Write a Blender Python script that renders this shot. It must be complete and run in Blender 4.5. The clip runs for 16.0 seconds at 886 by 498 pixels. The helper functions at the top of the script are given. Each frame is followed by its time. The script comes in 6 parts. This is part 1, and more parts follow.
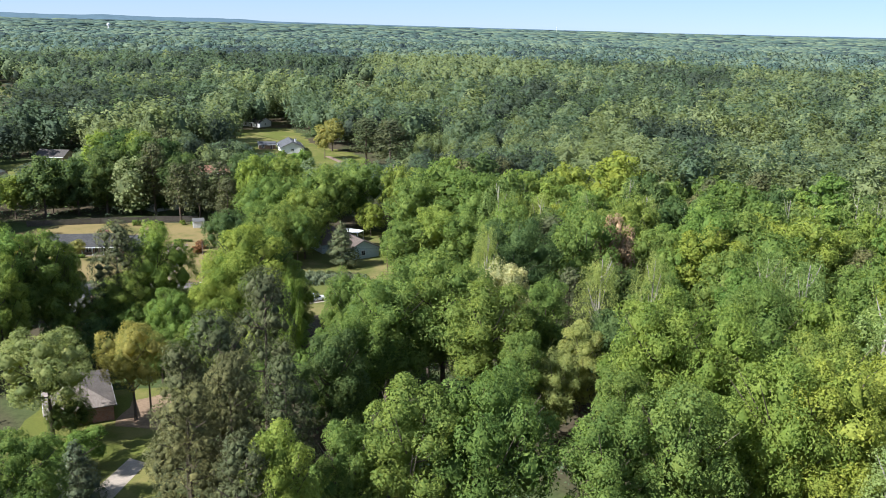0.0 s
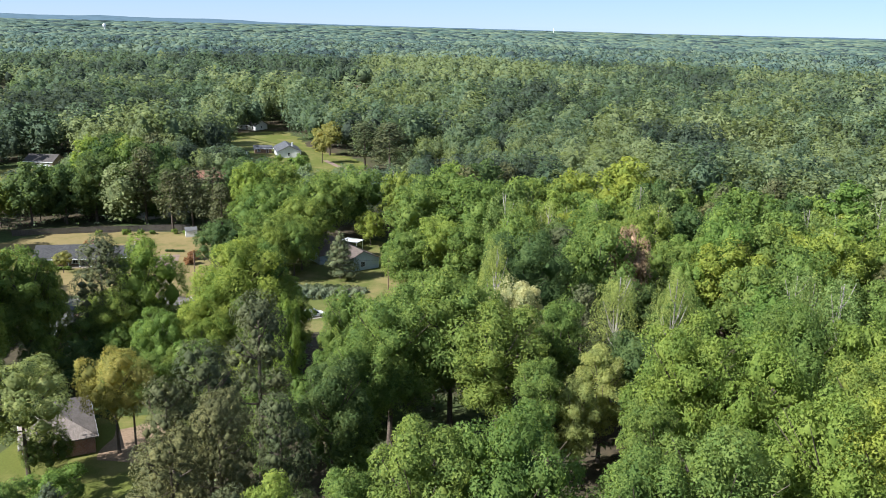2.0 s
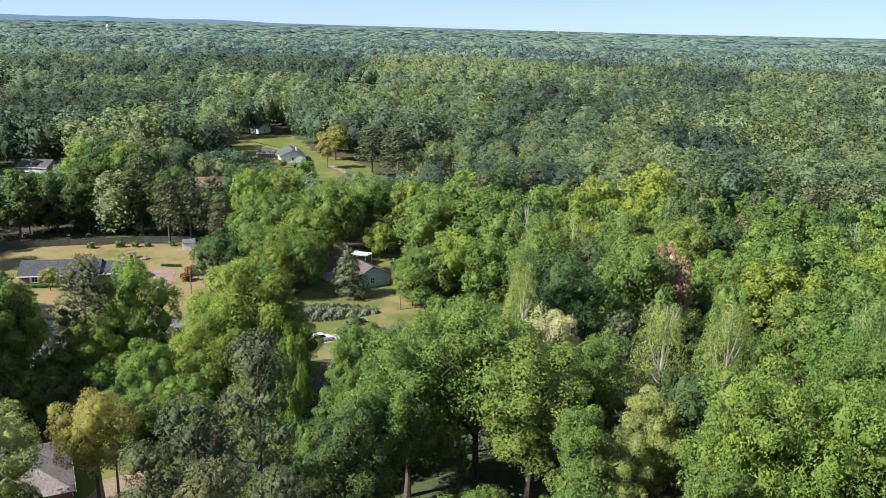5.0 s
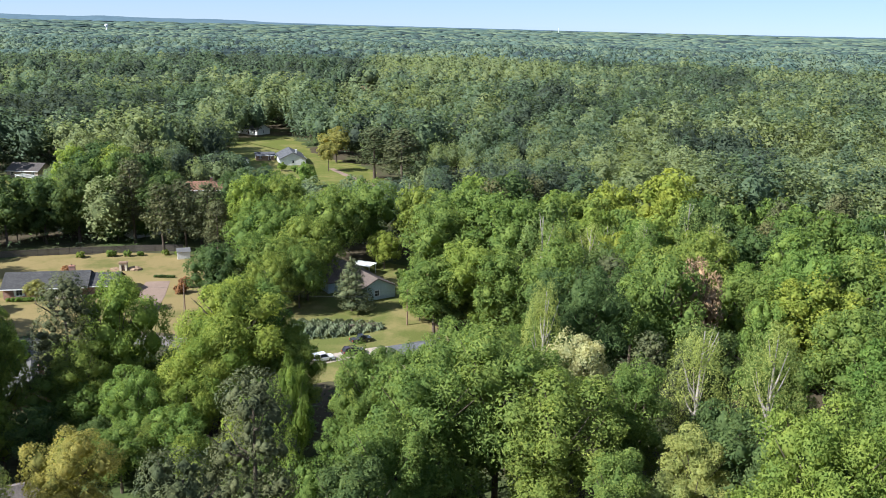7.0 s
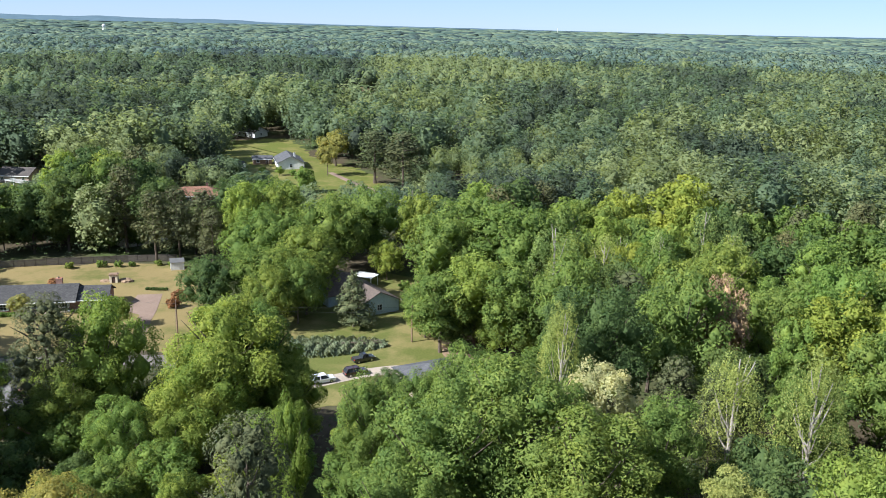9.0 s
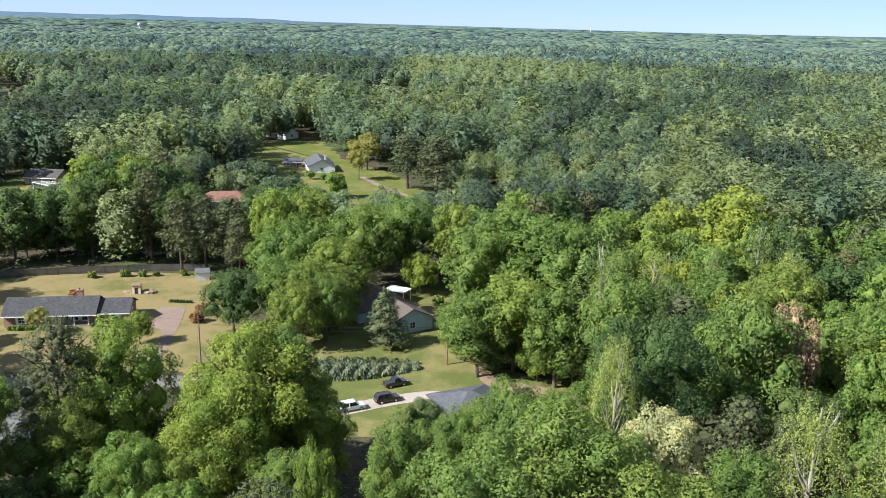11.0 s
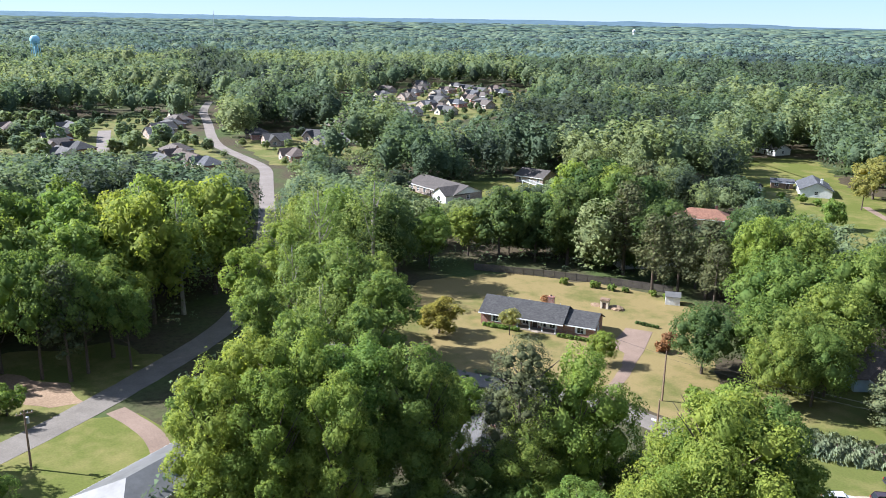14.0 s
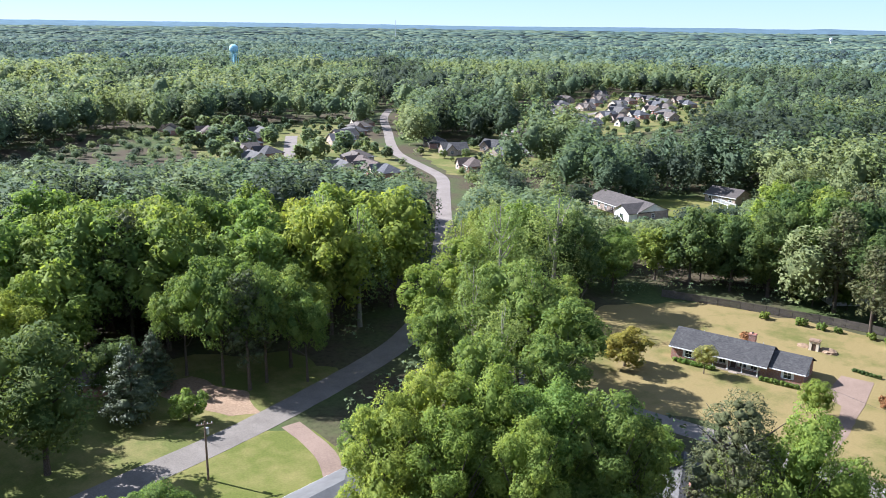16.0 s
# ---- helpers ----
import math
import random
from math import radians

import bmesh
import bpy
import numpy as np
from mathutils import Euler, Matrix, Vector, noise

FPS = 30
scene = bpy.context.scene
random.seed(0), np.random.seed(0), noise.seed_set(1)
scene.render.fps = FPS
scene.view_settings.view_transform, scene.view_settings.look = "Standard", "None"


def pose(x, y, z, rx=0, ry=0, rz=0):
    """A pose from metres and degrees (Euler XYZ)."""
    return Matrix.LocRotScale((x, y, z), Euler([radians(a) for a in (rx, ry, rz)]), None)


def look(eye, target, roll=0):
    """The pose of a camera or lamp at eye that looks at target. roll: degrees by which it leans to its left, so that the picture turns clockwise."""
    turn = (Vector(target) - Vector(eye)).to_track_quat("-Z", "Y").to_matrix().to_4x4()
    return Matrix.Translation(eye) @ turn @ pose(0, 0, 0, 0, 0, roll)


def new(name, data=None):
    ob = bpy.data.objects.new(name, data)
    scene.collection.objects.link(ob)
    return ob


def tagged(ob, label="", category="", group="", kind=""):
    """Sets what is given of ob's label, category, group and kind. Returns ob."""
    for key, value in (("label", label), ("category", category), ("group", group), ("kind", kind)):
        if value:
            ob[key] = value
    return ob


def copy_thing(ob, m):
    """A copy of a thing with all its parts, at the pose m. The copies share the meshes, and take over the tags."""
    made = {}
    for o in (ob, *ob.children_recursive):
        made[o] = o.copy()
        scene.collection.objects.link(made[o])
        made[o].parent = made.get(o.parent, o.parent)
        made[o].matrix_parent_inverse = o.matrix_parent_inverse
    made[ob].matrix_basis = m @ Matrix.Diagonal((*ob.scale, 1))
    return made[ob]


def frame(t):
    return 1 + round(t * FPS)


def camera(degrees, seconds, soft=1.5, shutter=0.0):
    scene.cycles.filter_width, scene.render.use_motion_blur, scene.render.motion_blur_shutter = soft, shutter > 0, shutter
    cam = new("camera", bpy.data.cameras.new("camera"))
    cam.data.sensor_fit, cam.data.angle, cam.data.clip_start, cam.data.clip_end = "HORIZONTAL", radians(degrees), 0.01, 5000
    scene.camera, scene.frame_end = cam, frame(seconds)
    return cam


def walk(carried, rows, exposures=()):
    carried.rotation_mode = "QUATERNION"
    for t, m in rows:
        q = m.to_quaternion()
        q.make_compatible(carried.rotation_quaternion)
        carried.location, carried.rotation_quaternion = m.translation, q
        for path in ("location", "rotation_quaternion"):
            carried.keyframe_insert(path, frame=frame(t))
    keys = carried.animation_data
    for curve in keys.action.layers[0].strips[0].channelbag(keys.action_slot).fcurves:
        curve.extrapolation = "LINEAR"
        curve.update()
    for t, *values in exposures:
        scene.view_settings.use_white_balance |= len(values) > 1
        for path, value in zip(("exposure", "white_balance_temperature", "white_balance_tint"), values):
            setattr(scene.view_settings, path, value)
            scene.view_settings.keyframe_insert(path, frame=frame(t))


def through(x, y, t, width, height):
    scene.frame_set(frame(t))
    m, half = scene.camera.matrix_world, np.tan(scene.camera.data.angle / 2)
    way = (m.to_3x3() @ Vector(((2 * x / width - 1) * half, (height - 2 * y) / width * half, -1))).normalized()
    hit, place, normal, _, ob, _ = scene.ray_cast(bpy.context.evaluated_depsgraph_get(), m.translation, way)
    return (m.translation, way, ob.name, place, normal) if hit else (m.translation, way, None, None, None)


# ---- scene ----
cam = camera(56.3, 16.0, 0.9)
PATH = [
    (0, (10.708, -7.404, 61.581), (8.978, 11.816, 56.321), 1.5),
    (0.5, (9.967, -4.937, 61.56), (8.267, 14.293, 56.31), 1.5),
    (1, (9.419, -2.59, 61.587), (7.739, 16.64, 56.347), 1.5),
    (1.5, (8.809, -0.18, 61.563), (7.129, 19.05, 56.323), 1.5),
    (2, (8.193, 2.214, 61.592), (6.533, 21.444, 56.352), 1.5),
    (2.5, (7.499, 4.592, 61.518), (5.849, 23.832, 56.288), 1.5),
    (3, (6.892, 6.94, 61.537), (5.212, 26.17, 56.307), 1.5),
    (3.5, (6.165, 9.537, 61.471), (4.385, 28.757, 56.241), 1.5),
    (4, (5.509, 11.973, 61.38), (3.749, 31.203, 56.15), 1.5),
    (6.5, (1.449, 25.6, 60.458), (-0.301, 44.82, 55.228), 1.4),
    (7, (0.857, 28.06, 60.585), (-0.883, 47.28, 55.345), 1.4),
    (7.5, (0.242, 30.391, 60.546), (-1.488, 49.611, 55.316), 1.3),
    (8, (-0.362, 32.576, 60.616), (-2.082, 51.806, 55.386), 1.4),
    (8.5, (-0.979, 34.684, 60.658), (-2.679, 53.914, 55.428), 1.4),
    (9, (-1.636, 37.046, 60.684), (-3.336, 56.276, 55.444), 1.4),
    (11.5, (-5.243, 49.847, 61.247), (-8.313, 68.887, 55.937), 1.6),
    (12, (-6.422, 52.197, 61.274), (-11.352, 70.827, 55.944), 1.5),
    (12.5, (-7.804, 54.11, 61.21), (-14.734, 72.09, 55.86), 1.4),
    (13, (-9.542, 56.102, 61.238), (-18.372, 73.222, 55.858), 1.3),
    (13.5, (-11.354, 57.584, 61.355), (-21.954, 73.654, 55.965), 1.1),
    (14, (-13.373, 59.103, 61.187), (-25.573, 74.003, 55.817), 1.0),
    (14.5, (-15.677, 60.401, 61.09), (-29.457, 73.861, 55.72), 0.8),
    (15, (-17.913, 61.477, 61.02), (-32.623, 73.927, 55.68), 0.7),
    (15.5, (-20.227, 62.46, 61.031), (-35.147, 74.69, 55.741), 0.6),
    (16, (-22.649, 63.385, 60.909), (-37.679, 75.495, 55.679), 0.7),
]
EXPOSURES = [(0, 1.46, 5700, 11), (9, 1.46, 5700, 11), (12, 1.50, 5650, 11), (13, 1.60, 5600, 12), (16, 1.78, 5500, 16)]
walk(cam, [(t, look(eye, target, roll)) for t, eye, target, roll in PATH], EXPOSURES)

# ---- world, sun, exposure ----
SUN_AZ = Vector((-0.866, -0.5, 0.0))
SUN_EL = radians(38)
world = bpy.data.worlds.new("world")
scene.world = world
world.use_nodes = True
wn = world.node_tree
sky = wn.nodes.new("ShaderNodeTexSky")
sky.sky_type = "NISHITA"
sky.sun_disc = False
sky.sun_elevation = SUN_EL
sky.sun_rotation = math.atan2(SUN_AZ.x, SUN_AZ.y)
sky.altitude = 600
sky.air_density, sky.dust_density, sky.ozone_density = 0.72, 0.0, 4.0
air = wn.nodes.new("ShaderNodeMix")
air.data_type, air.blend_type = "RGBA", "MULTIPLY"
air.inputs[0].default_value, air.inputs[7].default_value = 1.0, (0.90, 0.97, 1.08, 1)
wn.links.new(sky.outputs[0], air.inputs[6])
haze = wn.nodes.new("ShaderNodeMix")
haze.data_type = "RGBA"
haze.inputs[0].default_value, haze.inputs[7].default_value = 0.6, (4.3, 5.2, 6.5, 1)
wn.links.new(air.outputs[2], haze.inputs[6])
wn.links.new(haze.outputs[2], wn.nodes["Background"].inputs[0])
wn.nodes["Background"].inputs[1].default_value = 0.049
sun_data = bpy.data.lights.new("sun", "SUN")
sun_data.energy, sun_data.angle, sun_data.color = 4.9, radians(0.55), (1.0, 0.95, 0.86)
sun = new("sun", sun_data)
sun.matrix_basis = look(SUN_AZ * 300 + Vector((0, 100, 240)), (0, 100, 0))


# ---- materials ----
def nodes_of(name):
    m = bpy.data.materials.new(name)
    m.use_nodes = True
    t = m.node_tree
    return m, t, t.nodes["Principled BSDF"]


def ramp(t, stops):
    n = t.nodes.new("ShaderNodeValToRGB")
    e = n.color_ramp.elements
    while len(e) < len(stops):
        e.new(0.5)
    for k, (p, c) in zip(e, stops):
        k.position, k.color = p, (*c, 1)
    return n


def noise_node(t, scale, detail=4.0, rough=0.55, coord="Object"):
    c = t.nodes.new("ShaderNodeTexCoord")
    n = t.nodes.new("ShaderNodeTexNoise")
    n.inputs["Scale"].default_value, n.inputs["Detail"].default_value, n.inputs["Roughness"].default_value = scale, detail, rough
    t.links.new(c.outputs[coord], n.inputs["Vector"])
    return n


def mixed(t, kind, fac, a, b):
    n = t.nodes.new("ShaderNodeMix")
    n.data_type, n.blend_type = "RGBA", kind
    for sock, v in ((n.inputs[0], fac), (n.inputs[6], a), (n.inputs[7], b)):
        if isinstance(v, (int, float)):
            sock.default_value = v
        elif isinstance(v, tuple):
            sock.default_value = (*v, 1)
        else:
            t.links.new(v, sock)
    return n.outputs[2]


def surface(name, dark, light, scale=2.0, rough=0.8, bump=0.2, big=0.15, metal=0.0, spec=0.3):
    """A rough material: fine grain between two colours, and a slow drift over some metres."""
    m, t, p = nodes_of(name)
    fine, slow = noise_node(t, scale, 6, 0.65), noise_node(t, big, 3)
    r = ramp(t, [(0.3, dark), (0.7, light)])
    t.links.new(fine.outputs[0], r.inputs[0])
    shade = ramp(t, [(0.3, (0.78, 0.76, 0.72)), (0.7, (1.08, 1.06, 1.02))])
    t.links.new(slow.outputs[0], shade.inputs[0])
    t.links.new(mixed(t, "MULTIPLY", 1.0, r.outputs[0], shade.outputs[0]), p.inputs["Base Color"])
    p.inputs["Roughness"].default_value, p.inputs["Metallic"].default_value = rough, metal
    p.inputs["Specular IOR Level"].default_value = spec
    if bump:
        b = t.nodes.new("ShaderNodeBump")
        b.inputs["Strength"].default_value, b.inputs["Distance"].default_value = bump, 0.03
        t.links.new(fine.outputs[0], b.inputs["Height"])
        t.links.new(b.outputs[0], p.inputs["Normal"])
    return m


def foliage(name, dark, light, through=0.46, gloss=0.12, attr=False, rough=0.7):
    """Leaves: each spray its own tone, each tree its own, light passing through."""
    m, t, p = nodes_of(name)
    # woods and far leaves get extra blue: distance haze put into leaf colour
    warm_or_haze = (1.38, 1.30, 1.85) if name == "leaves_far_hazed" else (1.36, 1.27, 1.24) if name == "leaves_withered" else (1.52, 1.30, 1.95) if attr else (1.76, 1.48, 1.15)
    dark, light = tuple(v * k for v, k in zip(dark, warm_or_haze)), tuple(v * k for v, k in zip(light, warm_or_haze))
    dark, light = tuple(a * 0.9 + b * 0.1 for a, b in zip(dark, light)), tuple(a * 0.04 + b * 0.96 for a, b in zip(dark, light))
    geo = t.nodes.new("ShaderNodeNewGeometry")
    if attr:
        dark, light = tuple(a * 0.62 + b * 0.38 for a, b in zip(dark, light)), tuple(a * 0.33 + b * 0.67 for a, b in zip(dark, light))
    r = ramp(t, [(0.0, dark), (1.0, light)])
    t.links.new(geo.outputs["Random Per Island"], r.inputs[0])
    if attr:
        a = t.nodes.new("ShaderNodeAttribute")
        a.attribute_name = "tint"
        tone = ramp(t, [(0.0, (0.40, 0.41, 0.47)), (0.18, (0.47, 0.49, 0.53)), (0.28, (0.66, 0.75, 0.70)), (0.55, (0.92, 0.97, 0.90)), (0.82, (1.20, 1.14, 0.84)), (1.0, (1.38, 1.27, 0.94))])
        t.links.new(a.outputs["Fac"], tone.inputs[0])
    else:
        a = t.nodes.new("ShaderNodeObjectInfo")
        tone = ramp(t, [(0.0, (0.82, 0.88, 0.84)), (0.5, (1.0, 1.0, 1.0)), (1.0, (1.26, 1.12, 0.95))])
        t.links.new(a.outputs["Random"], tone.inputs[0])
    patch = noise_node(t, 0.45 if name not in ("leaves_canopy", "leaves_far_hazed") else 0.62, 4 if name not in ("leaves_canopy", "leaves_far_hazed") else 6)
    # canopy ramp runs darker: shade of gaps among the leaves painted into colour
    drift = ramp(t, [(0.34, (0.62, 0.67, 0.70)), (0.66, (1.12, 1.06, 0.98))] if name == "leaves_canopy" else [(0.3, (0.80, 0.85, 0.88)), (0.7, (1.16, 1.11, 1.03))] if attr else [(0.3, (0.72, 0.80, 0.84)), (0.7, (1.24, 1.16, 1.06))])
    if name in ("leaves_canopy", "leaves_far_hazed"):
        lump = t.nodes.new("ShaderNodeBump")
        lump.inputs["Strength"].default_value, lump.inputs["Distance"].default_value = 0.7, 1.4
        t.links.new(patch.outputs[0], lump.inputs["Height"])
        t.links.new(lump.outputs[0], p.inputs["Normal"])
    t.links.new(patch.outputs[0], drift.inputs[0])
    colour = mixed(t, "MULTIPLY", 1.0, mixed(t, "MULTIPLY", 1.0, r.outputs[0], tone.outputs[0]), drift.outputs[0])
    t.links.new(colour, p.inputs["Base Color"])
    p.inputs["Roughness"].default_value = rough
    p.inputs["Specular IOR Level"].default_value = gloss
    tr = t.nodes.new("ShaderNodeBsdfTranslucent")
    t.links.new(mixed(t, "MULTIPLY", 1.0, colour, (1.3, 1.28, 0.8)), tr.inputs[0])
    mx = t.nodes.new("ShaderNodeMixShader")
    mx.inputs[0].default_value = through
    t.links.new(p.outputs[0], mx.inputs[1])
    t.links.new(tr.outputs[0], mx.inputs[2])
    t.links.new(mx.outputs[0], t.nodes["Material Output"].inputs["Surface"])
    return m


def ground_material():
    """Forest floor: leaf litter, soil and thin grass."""
    m, t, p = nodes_of("forest_floor")
    a, b = noise_node(t, 0.9, 8, 0.7), noise_node(t, 0.03, 4)
    # litter colours are darkened to carry shade under the dense trees
    litter = ramp(t, [(0.3, (0.032, 0.027, 0.017)), (0.55, (0.070, 0.055, 0.034)), (0.75, (0.042, 0.056, 0.020))])
    grass = ramp(t, [(0.3, (0.035, 0.052, 0.016)), (0.7, (0.072, 0.09, 0.03))])
    t.links.new(a.outputs[0], litter.inputs[0])
    t.links.new(a.outputs[0], grass.inputs[0])
    mask = ramp(t, [(0.45, (0, 0, 0)), (0.6, (1, 1, 1))])
    t.links.new(b.outputs[0], mask.inputs[0])
    t.links.new(mixed(t, "MIX", mask.outputs[0], litter.outputs[0], grass.outputs[0]), p.inputs["Base Color"])
    p.inputs["Roughness"].default_value = 0.95
    p.inputs["Specular IOR Level"].default_value = 0.1
    return m


def lawn_material(name, green, dry, amount):
    m, t, p = nodes_of(name)
    a, b, c = noise_node(t, 3.0, 8, 0.7), noise_node(t, 0.07, 5, 0.6), noise_node(t, 0.35, 4)
    g = ramp(t, [(0.25, tuple(v * 0.7 for v in green)), (0.75, tuple(v * 1.2 for v in green))])
    d = ramp(t, [(0.25, tuple(v * 0.78 for v in dry)), (0.75, tuple(v * 1.15 for v in dry))])
    t.links.new(a.outputs[0], g.inputs[0])
    t.links.new(a.outputs[0], d.inputs[0])
    add = t.nodes.new("ShaderNodeMath")
    add.operation = "MULTIPLY_ADD"
    add.inputs[1].default_value = 0.4
    t.links.new(c.outputs[0], add.inputs[0])
    t.links.new(b.outputs[0], add.inputs[2])
    mask = ramp(t, [(0.92 - 0.5 * amount - 0.09, (0, 0, 0)), (0.92 - 0.5 * amount + 0.11, (1, 1, 1))])
    t.links.new(add.outputs[0], mask.inputs[0])
    t.links.new(mixed(t, "MIX", mask.outputs[0], g.outputs[0], d.outputs[0]), p.inputs["Base Color"])
    p.inputs["Roughness"].default_value = 0.9
    p.inputs["Specular IOR Level"].default_value = 0.15
    bp = t.nodes.new("ShaderNodeBump")
    bp.inputs["Strength"].default_value, bp.inputs["Distance"].default_value = 0.5, 0.08
    t.links.new(a.outputs[0], bp.inputs["Height"])
    t.links.new(bp.outputs[0], p.inputs["Normal"])
    return m


def brick_material(name, a, b, mortar, scale=1.0):
    m, t, p = nodes_of(name)
    c = t.nodes.new("ShaderNodeTexCoord")
    s = t.nodes.new("ShaderNodeSeparateXYZ")
    j = t.nodes.new("ShaderNodeCombineXYZ")
    sm = t.nodes.new("ShaderNodeMath")
    t.links.new(c.outputs["Object"], s.inputs[0])
    t.links.new(s.outputs[0], sm.inputs[0])
    t.links.new(s.outputs[1], sm.inputs[1])
    t.links.new(sm.outputs[0], j.inputs[0])
    t.links.new(s.outputs[2], j.inputs[1])
    k = t.nodes.new("ShaderNodeTexBrick")
    k.inputs["Color1"].default_value, k.inputs["Color2"].default_value, k.inputs["Mortar"].default_value = (*a, 1), (*b, 1), (*mortar, 1)
    k.inputs["Scale"].default_value = scale
    k.inputs["Brick Width"].default_value, k.inputs["Row Height"].default_value, k.inputs["Mortar Size"].default_value = 0.21, 0.075, 0.008
    t.links.new(j.outputs[0], k.inputs["Vector"])
    n = noise_node(t, 0.8, 5)
    w = ramp(t, [(0.3, (0.75, 0.75, 0.75)), (0.7, (1.15, 1.12, 1.1))])
    t.links.new(n.outputs[0], w.inputs[0])
    t.links.new(mixed(t, "MULTIPLY", 1.0, k.outputs[0], w.outputs[0]), p.inputs["Base Color"])
    p.inputs["Roughness"].default_value = 0.85
    return m


def shingle_material(name, dark, light):
    """Asphalt shingles: courses and tabs in tone, weather streaks."""
    m, t, p = nodes_of(name)
    c = t.nodes.new("ShaderNodeTexCoord")
    k = t.nodes.new("ShaderNodeTexBrick")
    k.inputs["Color1"].default_value, k.inputs["Color2"].default_value = (*dark, 1), (*light, 1)
    k.inputs["Mortar"].default_value = (*(v * 0.7 for v in dark), 1)
    k.inputs["Scale"].default_value = 1.0
    k.inputs["Brick Width"].default_value, k.inputs["Row Height"].default_value, k.inputs["Mortar Size"].default_value = 0.33, 0.14, 0.012
    t.links.new(c.outputs["Object"], k.inputs["Vector"])
    n, g = noise_node(t, 0.5, 5, 0.7), noise_node(t, 9, 3)
    w = ramp(t, [(0.3, (0.8, 0.8, 0.8)), (0.7, (1.2, 1.18, 1.15))])
    t.links.new(n.outputs[0], w.inputs[0])
    t.links.new(mixed(t, "MULTIPLY", 1.0, k.outputs[0], w.outputs[0]), p.inputs["Base Color"])
    p.inputs["Roughness"].default_value = 0.85
    p.inputs["Specular IOR Level"].default_value = 0.25
    b = t.nodes.new("ShaderNodeBump")
    b.inputs["Strength"].default_value, b.inputs["Distance"].default_value = 0.4, 0.02
    t.links.new(g.outputs[0], b.inputs["Height"])
    t.links.new(b.outputs[0], p.inputs["Normal"])
    return m


def glass_material():
    m, t, p = nodes_of("window_glass")
    p.inputs["Base Color"].default_value = (0.02, 0.025, 0.03, 1)
    p.inputs["Roughness"].default_value = 0.06
    p.inputs["Specular IOR Level"].default_value = 0.6
    return m


def paint(name, colour, rough=0.35, metal=0.0, coat=0.0):
    m, t, p = nodes_of(name)
    n = noise_node(t, 1.5, 4)
    r = ramp(t, [(0.3, tuple(v * 0.9 for v in colour)), (0.7, tuple(min(1, v * 1.05) for v in colour))])
    t.links.new(n.outputs[0], r.inputs[0])
    t.links.new(r.outputs[0], p.inputs["Base Color"])
    p.inputs["Roughness"].default_value, p.inputs["Metallic"].default_value, p.inputs["Coat Weight"].default_value = rough, metal, coat
    return m


LEAF = {
    "bare": foliage("twigs_bare", (0.085, 0.075, 0.062), (0.16, 0.142, 0.122), 0.05),
    "oak": foliage("leaves_oak", (0.046, 0.090, 0.028), (0.115, 0.175, 0.055)),
    "maple": foliage("leaves_maple", (0.052, 0.105, 0.030), (0.125, 0.20, 0.06)),
    "lime": foliage("leaves_fresh", (0.070, 0.120, 0.028), (0.145, 0.205, 0.056)),
    "poplar": foliage("leaves_poplar", (0.078, 0.130, 0.048), (0.165, 0.235, 0.10)),
    "dark": foliage("leaves_dark", (0.026, 0.055, 0.024), (0.07, 0.115, 0.05)),
    "pine": foliage("needles_pine", (0.029, 0.040, 0.024), (0.070, 0.088, 0.051), 0.2),
    "magnolia": foliage("leaves_magnolia", (0.02, 0.036, 0.022), (0.065, 0.088, 0.06), 0.08, 0.22, rough=0.55),
    "cedar": foliage("needles_cedar", (0.03, 0.048, 0.03), (0.085, 0.105, 0.062), 0.12),
    "cream": foliage("leaves_cream", (0.15, 0.185, 0.10), (0.32, 0.35, 0.24)),
    "tan": foliage("leaves_tan", (0.078, 0.122, 0.052), (0.165, 0.222, 0.105)),
    "autumn": foliage("leaves_bronze", (0.078, 0.106, 0.042), (0.162, 0.188, 0.078)),
    "yellow": foliage("leaves_golden", (0.085, 0.10, 0.026), (0.175, 0.18, 0.052)),
    "pale": foliage("leaves_pale", (0.078, 0.118, 0.05), (0.165, 0.212, 0.10)),
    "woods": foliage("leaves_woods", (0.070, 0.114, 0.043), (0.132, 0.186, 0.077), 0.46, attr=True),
    # far leaves are lightened as well, haze carried by the base colour
    "far": foliage("leaves_far_hazed", (0.054, 0.088, 0.055), (0.098, 0.136, 0.082), 0.25, 0.1, attr=True, rough=0.9),
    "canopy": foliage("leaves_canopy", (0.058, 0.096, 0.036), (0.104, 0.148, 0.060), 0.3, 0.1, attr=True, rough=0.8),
    "brush": foliage("leaves_withered", (0.075, 0.095, 0.05), (0.17, 0.20, 0.125), 0.15),
}
LEAF["small"], LEAF["shade"] = LEAF["maple"], LEAF["oak"]
BARK = surface("bark", (0.05, 0.038, 0.028), (0.14, 0.11, 0.085), 6, 0.95, 0.6)
BARK_PALE = surface("bark_pale", (0.20, 0.18, 0.15), (0.38, 0.35, 0.30), 6, 0.9, 0.5)
FLOOR = ground_material()
LAWN = lawn_material("lawn_mixed", (0.092, 0.102, 0.024), (0.172, 0.145, 0.054), 0.36)
LAWN_DRY = lawn_material("lawn_dry", (0.100, 0.100, 0.027), (0.185, 0.142, 0.058), 0.62)
LAWN_GREEN = lawn_material("lawn_green", (0.094, 0.106, 0.020), (0.160, 0.142, 0.046), 0.34)
SOIL = surface("bare_soil", (0.155, 0.102, 0.064), (0.265, 0.19, 0.125), 2.5, 0.95, 0.4)
ASPHALT = surface("asphalt_worn", (0.118, 0.104, 0.09), (0.185, 0.165, 0.145), 5, 0.9, 0.3, 0.25)
